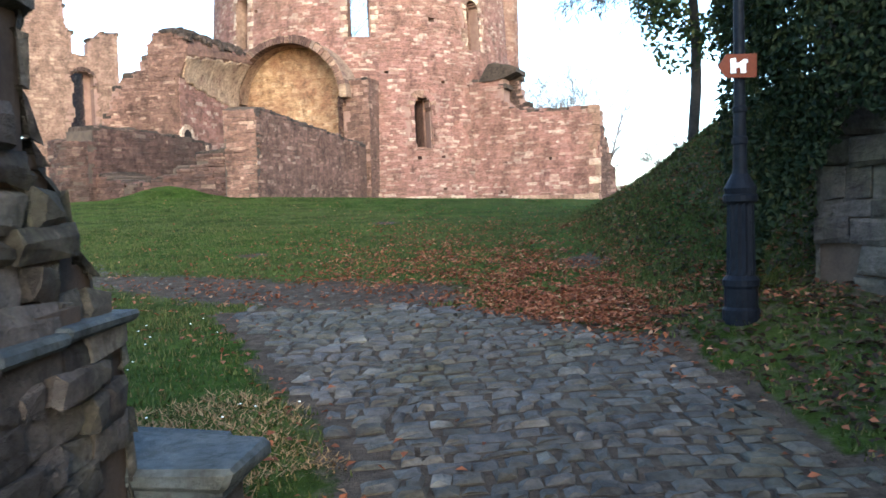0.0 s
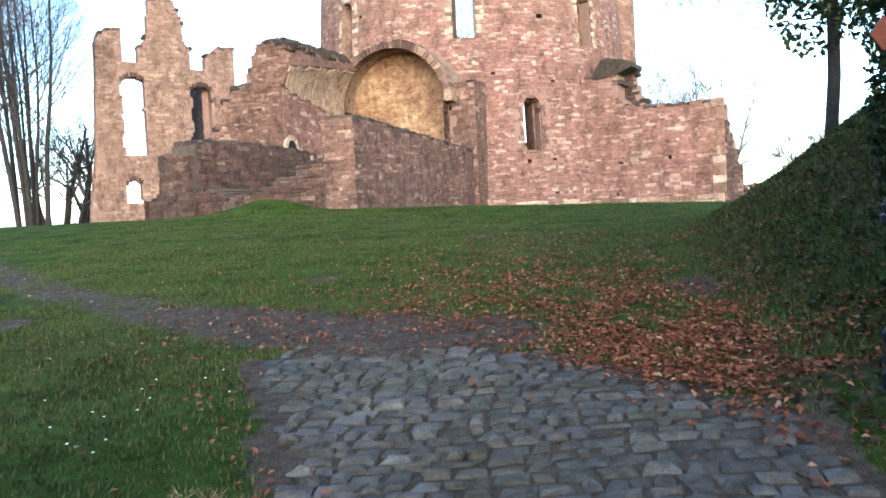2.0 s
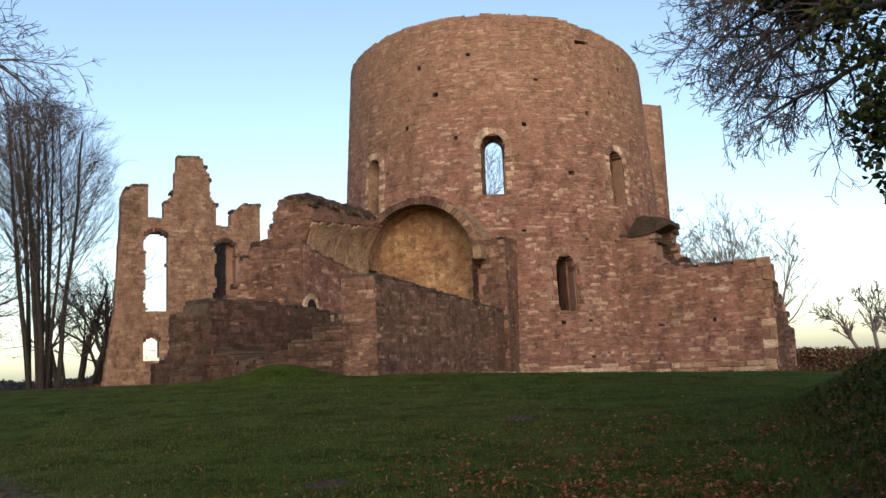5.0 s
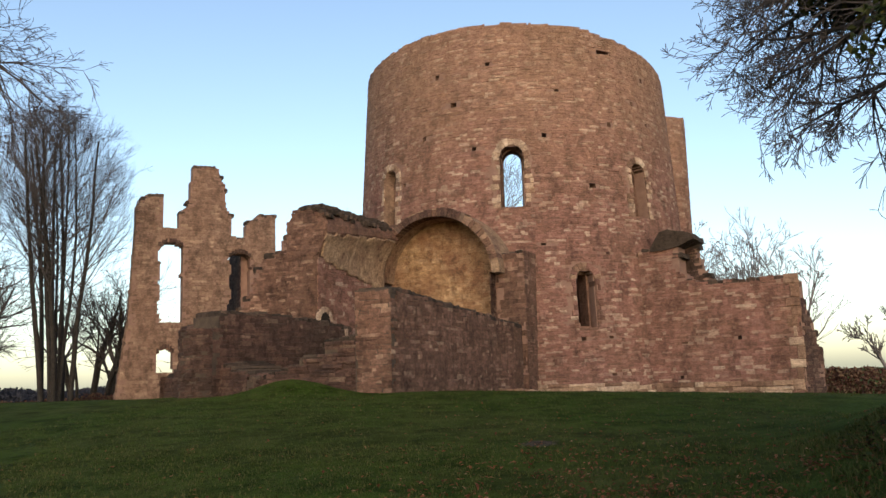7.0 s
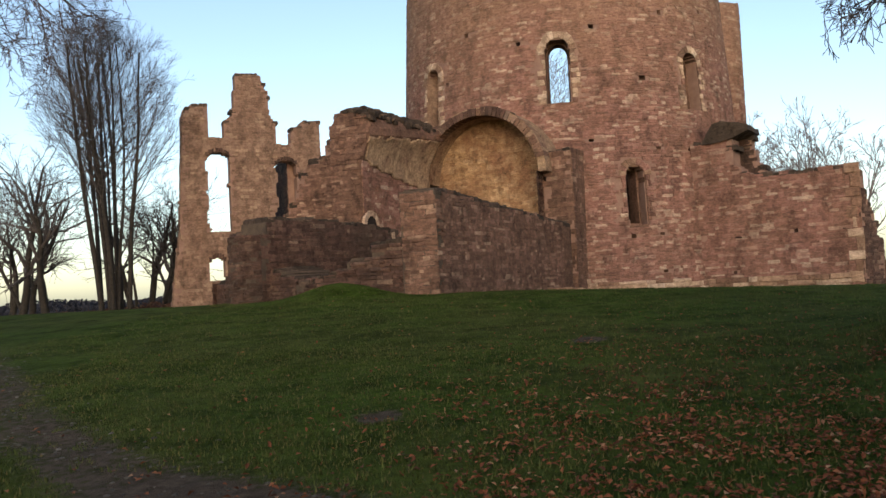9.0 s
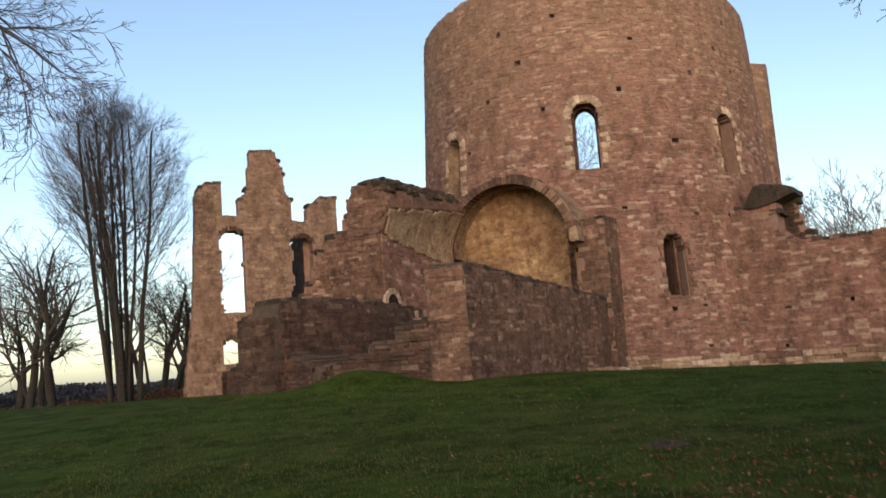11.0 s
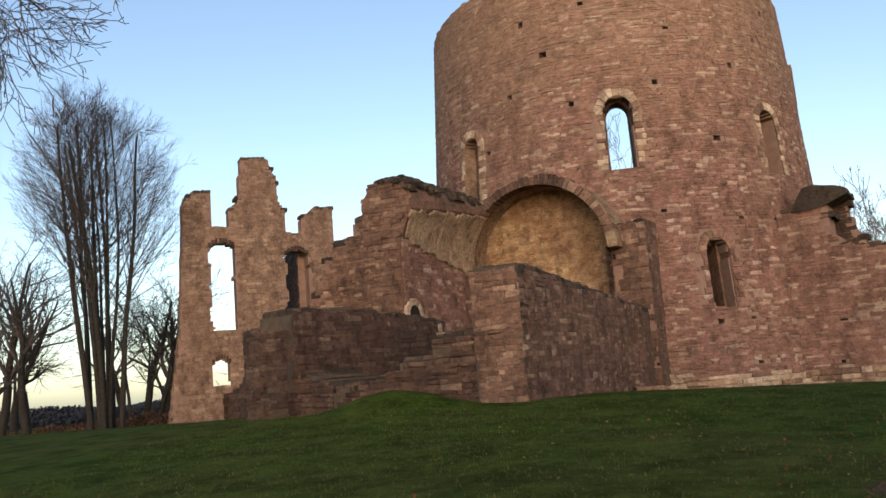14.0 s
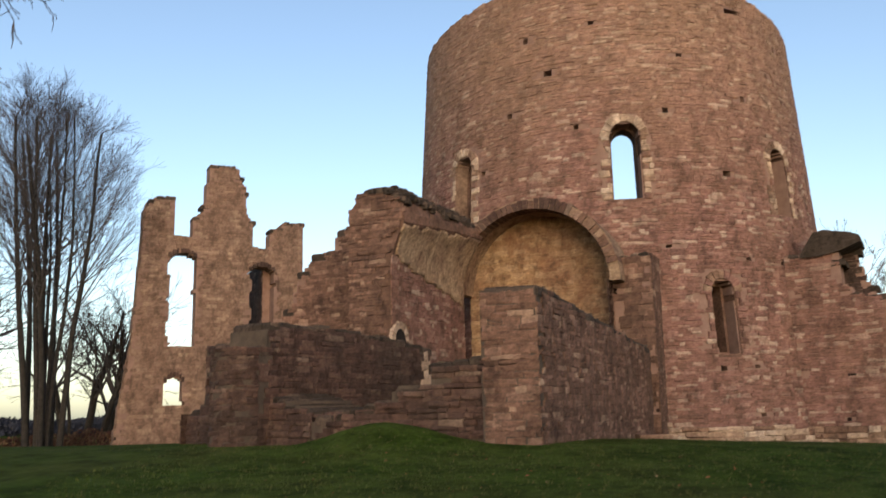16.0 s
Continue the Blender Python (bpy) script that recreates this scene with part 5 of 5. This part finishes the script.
# ---- ground cover ----
def build_cover():
    rng = random.Random(77)
    spots = []
    for _ in range(5600):
        spots.append((rng.gauss(1.2, 0.5), rng.gauss(7.9, 1.05), 1))
    for _ in range(5200):
        spots.append((rng.gauss(0.5, 1.1), rng.gauss(10.3, 1.7), 1))
    for _ in range(3200):
        spots.append((rng.gauss(0.0, 1.8), rng.gauss(12.5, 2.8), 1))
    for _ in range(700):
        spots.append((rng.gauss(2.3, 0.5), rng.uniform(2.5, 8.5), 1))
    for _ in range(3000):
        spots.append((rng.uniform(1.9, 4.4), rng.uniform(6, 15), 1))
    for _ in range(700):
        spots.append((rng.gauss(-1.6, 1.2), rng.gauss(8.9, 0.9), 1))
    for _ in range(700):
        spots.append((rng.uniform(-9, 3), rng.uniform(3, 24), 1))
    for _ in range(150):
        y = rng.uniform(1.5, 7)
        spots.append((between(y, PATH_LEFT) + rng.gauss(-0.25, 0.25), y, 1))
    pts = []
    for x, y, _ in spots:
        if y < 1 or -1.4 < x < -0.6 and y < 3.4:
            continue
        if on_cobbles(x, y, -0.25) and rng.random() < 0.93:
            continue
        if rough_at(x, y, 1.3) + 0.5 * rough_at(x, y, 4.0) < -0.08 and rng.random() < 0.8:
            continue
        pts.append(Vector((x, y, ground_z(x, y) + rng.uniform(0.012, 0.05))))
    lv = ([], [])
    leaf_quads(pts, rng, 0.052, *lv, flat=0.65)
    ob = part("fallen_leaves", lv, M_FALLEN, None, "drift of rust-brown fallen leaves on grass", "stuff")
    tagged(ob, category="fallen leaves")

    pts = []
    for _ in range(8000):
        x, y = rng.uniform(1.5, 4.6), rng.uniform(2.6, 15)
        if x > between(y, PATH_RIGHT) + 0.15 and (y < 8 or x > 2.0 + 0.035 * (y - 5)):
            pts.append(Vector((x, y, ground_z(x, y) + rng.uniform(0.008, 0.04))))
    lv = ([], [])
    leaf_quads(pts, rng, 0.06, *lv, flat=0.65)
    tagged(part("leaf_litter", lv, M_LITTER, None, "dark rotting leaf litter beside the path", "stuff"), category="leaf litter")

    nr = np.random.RandomState(5)

    def blades(name, label, boxes, h, lean, mat, keep, cat):
        vs, fs = [], []
        for (x0, x1, y0, y1, n) in boxes:
            xy = np.stack([nr.uniform(x0, x1, n), nr.uniform(y0, y1, n)], 1)
            for x, y in xy:
                if not keep(x, y):
                    continue
                z = ground_z(x, y) - 0.01
                hh = h * nr.uniform(0.5, 1.35)
                for _ in range(3):
                    a = nr.uniform(0, 6.283)
                    l = hh * lean * nr.uniform(0.2, 1)
                    ox, oy = x + nr.uniform(-0.04, 0.04), y + nr.uniform(-0.04, 0.04)
                    wx, wy = 0.008 * math.sin(a), -0.008 * math.cos(a)
                    k = len(vs)
                    vs += [(ox - wx, oy - wy, z), (ox + wx, oy + wy, z), (ox + l * math.cos(a), oy + l * math.sin(a), z + hh * nr.uniform(0.7, 1))]
                    fs.append((k, k + 1, k + 2))
        ob = part(name, (vs, fs), mat, None, label, "stuff")
        tagged(ob, category=cat)

    turf = lambda x, y: worn(x, y) < 0.55 + 0.2 * rough_at(x, y, 3) and not (-1.5 < x < -0.6 and y < 3.4)
    blades("grass", "short dark green lawn grass", [(-3.5, 0.2, 2.2, 8, 6500), (-6, 3, 7, 12, 14000), (-9, 2.6, 12, 17, 11000), (-12, 4, 17, 25, 8000), (-14, 6, 25, 34, 3500), (1.5, 3.2, 3, 8, 1800)], 0.05, 0.8, M_BLADE, turf, "grass")
    dry = lambda x, y: math.hypot((x + 1.35) / 0.75, (y - 4.2) / 0.85) < 1 + 0.5 * rough_at(x, y, 2.2) and not on_cobbles(x, y, 0.1) and not (-1.4 < x < -0.65 and y < 3.35)
    blades("dry_grass", "straw-coloured dry grass at the wall foot", [(-2.5, -0.5, 3.1, 5.4, 4200)], 0.036, 2.8, M_STRAW, dry, "grass")
    rank = lambda x, y: x > 1.7 + 0.035 * (y - 5) and rough_at(x, y, 1.2) > -0.35
    blades("bank_growth", "dull rank grass and weeds on the bank", [(1.7, 5, 7, 16, 16000)], 0.085, 1.1, M_BLADE, rank, "grass")

    # daisies
    vs, fs = [], []
    for _ in range(34):
        x, y = rng.uniform(-3.2, -0.7), rng.uniform(3.6, 7.5)
        if not turf(x, y):
            continue
        z = ground_z(x, y) + 0.05
        k = len(vs)
        vs.append((x, y, z + 0.006))
        for i in range(7):
            a = 6.283 * i / 7
            vs.append((x + 0.01 * math.cos(a), y + 0.01 * math.sin(a), z))
        fs += [(k, k + 1 + i, k + 1 + (i + 1) % 7) for i in range(7)]
    tagged(part("daisies", (vs, fs), M_DAISY, None, "scattered small white daisies in the lawn", "stuff"), category="flower")

    # loose stones in the earth track
    st = ([], [])
    for _ in range(500):
        i = rng.randrange(len(TRACK) - 2)
        f = rng.random()
        x = TRACK[i][0] * (1 - f) + TRACK[i + 1][0] * f + rng.gauss(0, 0.4)
        y = TRACK[i][1] * (1 - f) + TRACK[i + 1][1] * f + rng.gauss(0, 0.4)
        r = rng.uniform(0.01, 0.03)
        p = Vector((x, y, ground_z(x, y)))
        n = len(st[0])
        for k, (s, h) in enumerate(((1.0, -0.3), (0.9, 0.25), (0.5, 0.45))):
            for j in range(5):
                a = 6.283 * j / 5 + k * 0.2
                st[0].append(p + Vector((math.cos(a) * r * s * rng.uniform(0.8, 1.3), math.sin(a) * r * s, h * r)))
        for k in range(2):
            for j in range(5):
                q = (j + 1) % 5
                st[1].append((n + k * 5 + j, n + k * 5 + q, n + (k + 1) * 5 + q, n + (k + 1) * 5 + j))
        st[1].append(tuple(n + 10 + j for j in range(5)))
    tagged(part("track_stones", st, M_COBBLE, None, "loose grey stones bedded in the track", "stuff"), category="gravel")


def build_far():
    rng = random.Random(88)
    for name, label, boxes, mat, size, n in (("hedge", "bare reddish-brown hedge beyond the lawn", [((8.6, 43.6), (30, 50), 1.5)], M_HEDGE, 0.16, 12000),
                                             ("hedge", "dark hedge beyond the lawn under bare trees", [((-62, 50.5), (-24.5, 51.5), 1.0)], M_HEDGE, 0.15, 16000)):
        for (x0, y0), (x1, y1), h in boxes:
            lv, pts = ([], []), []
            for _ in range(n):
                f = rng.random()
                x, y = x0 + (x1 - x0) * f, y0 + (y1 - y0) * f + rng.gauss(0, 0.35)
                hz = h * (0.8 + 0.3 * noise.noise(Vector((x * 0.8, 0, 0))))
                pts.append(Vector((x, y, ground_z(x, y) + hz * rng.random())))
            leaf_quads(pts, rng, size, *lv)
            tagged(part(name, lv, mat, None, label, "stuff"), category="hedge")
    lv, pts = ([], []), []
    for _ in range(30000):
        a = radians(rng.uniform(-62, -14))
        r = rng.uniform(400, 470)
        x, y = r * math.sin(a), 20 + r * math.cos(a)
        pts.append(Vector((x, y, ground_z(x, y) + rng.uniform(-1, 5 + 3 * noise.noise(Vector((x * 0.03, y * 0.03, 0)))))))
    leaf_quads(pts, rng, 2.2, *lv)
    tagged(part("distant_woods", lv, M_WOOD_FAR, None, "hazy dark woods along the far ridge", "stuff"), category="woods")


build_lamp()
build_gate_wall()
build_trees()
build_ivy()
build_far()
build_cover()
build_cobbles()
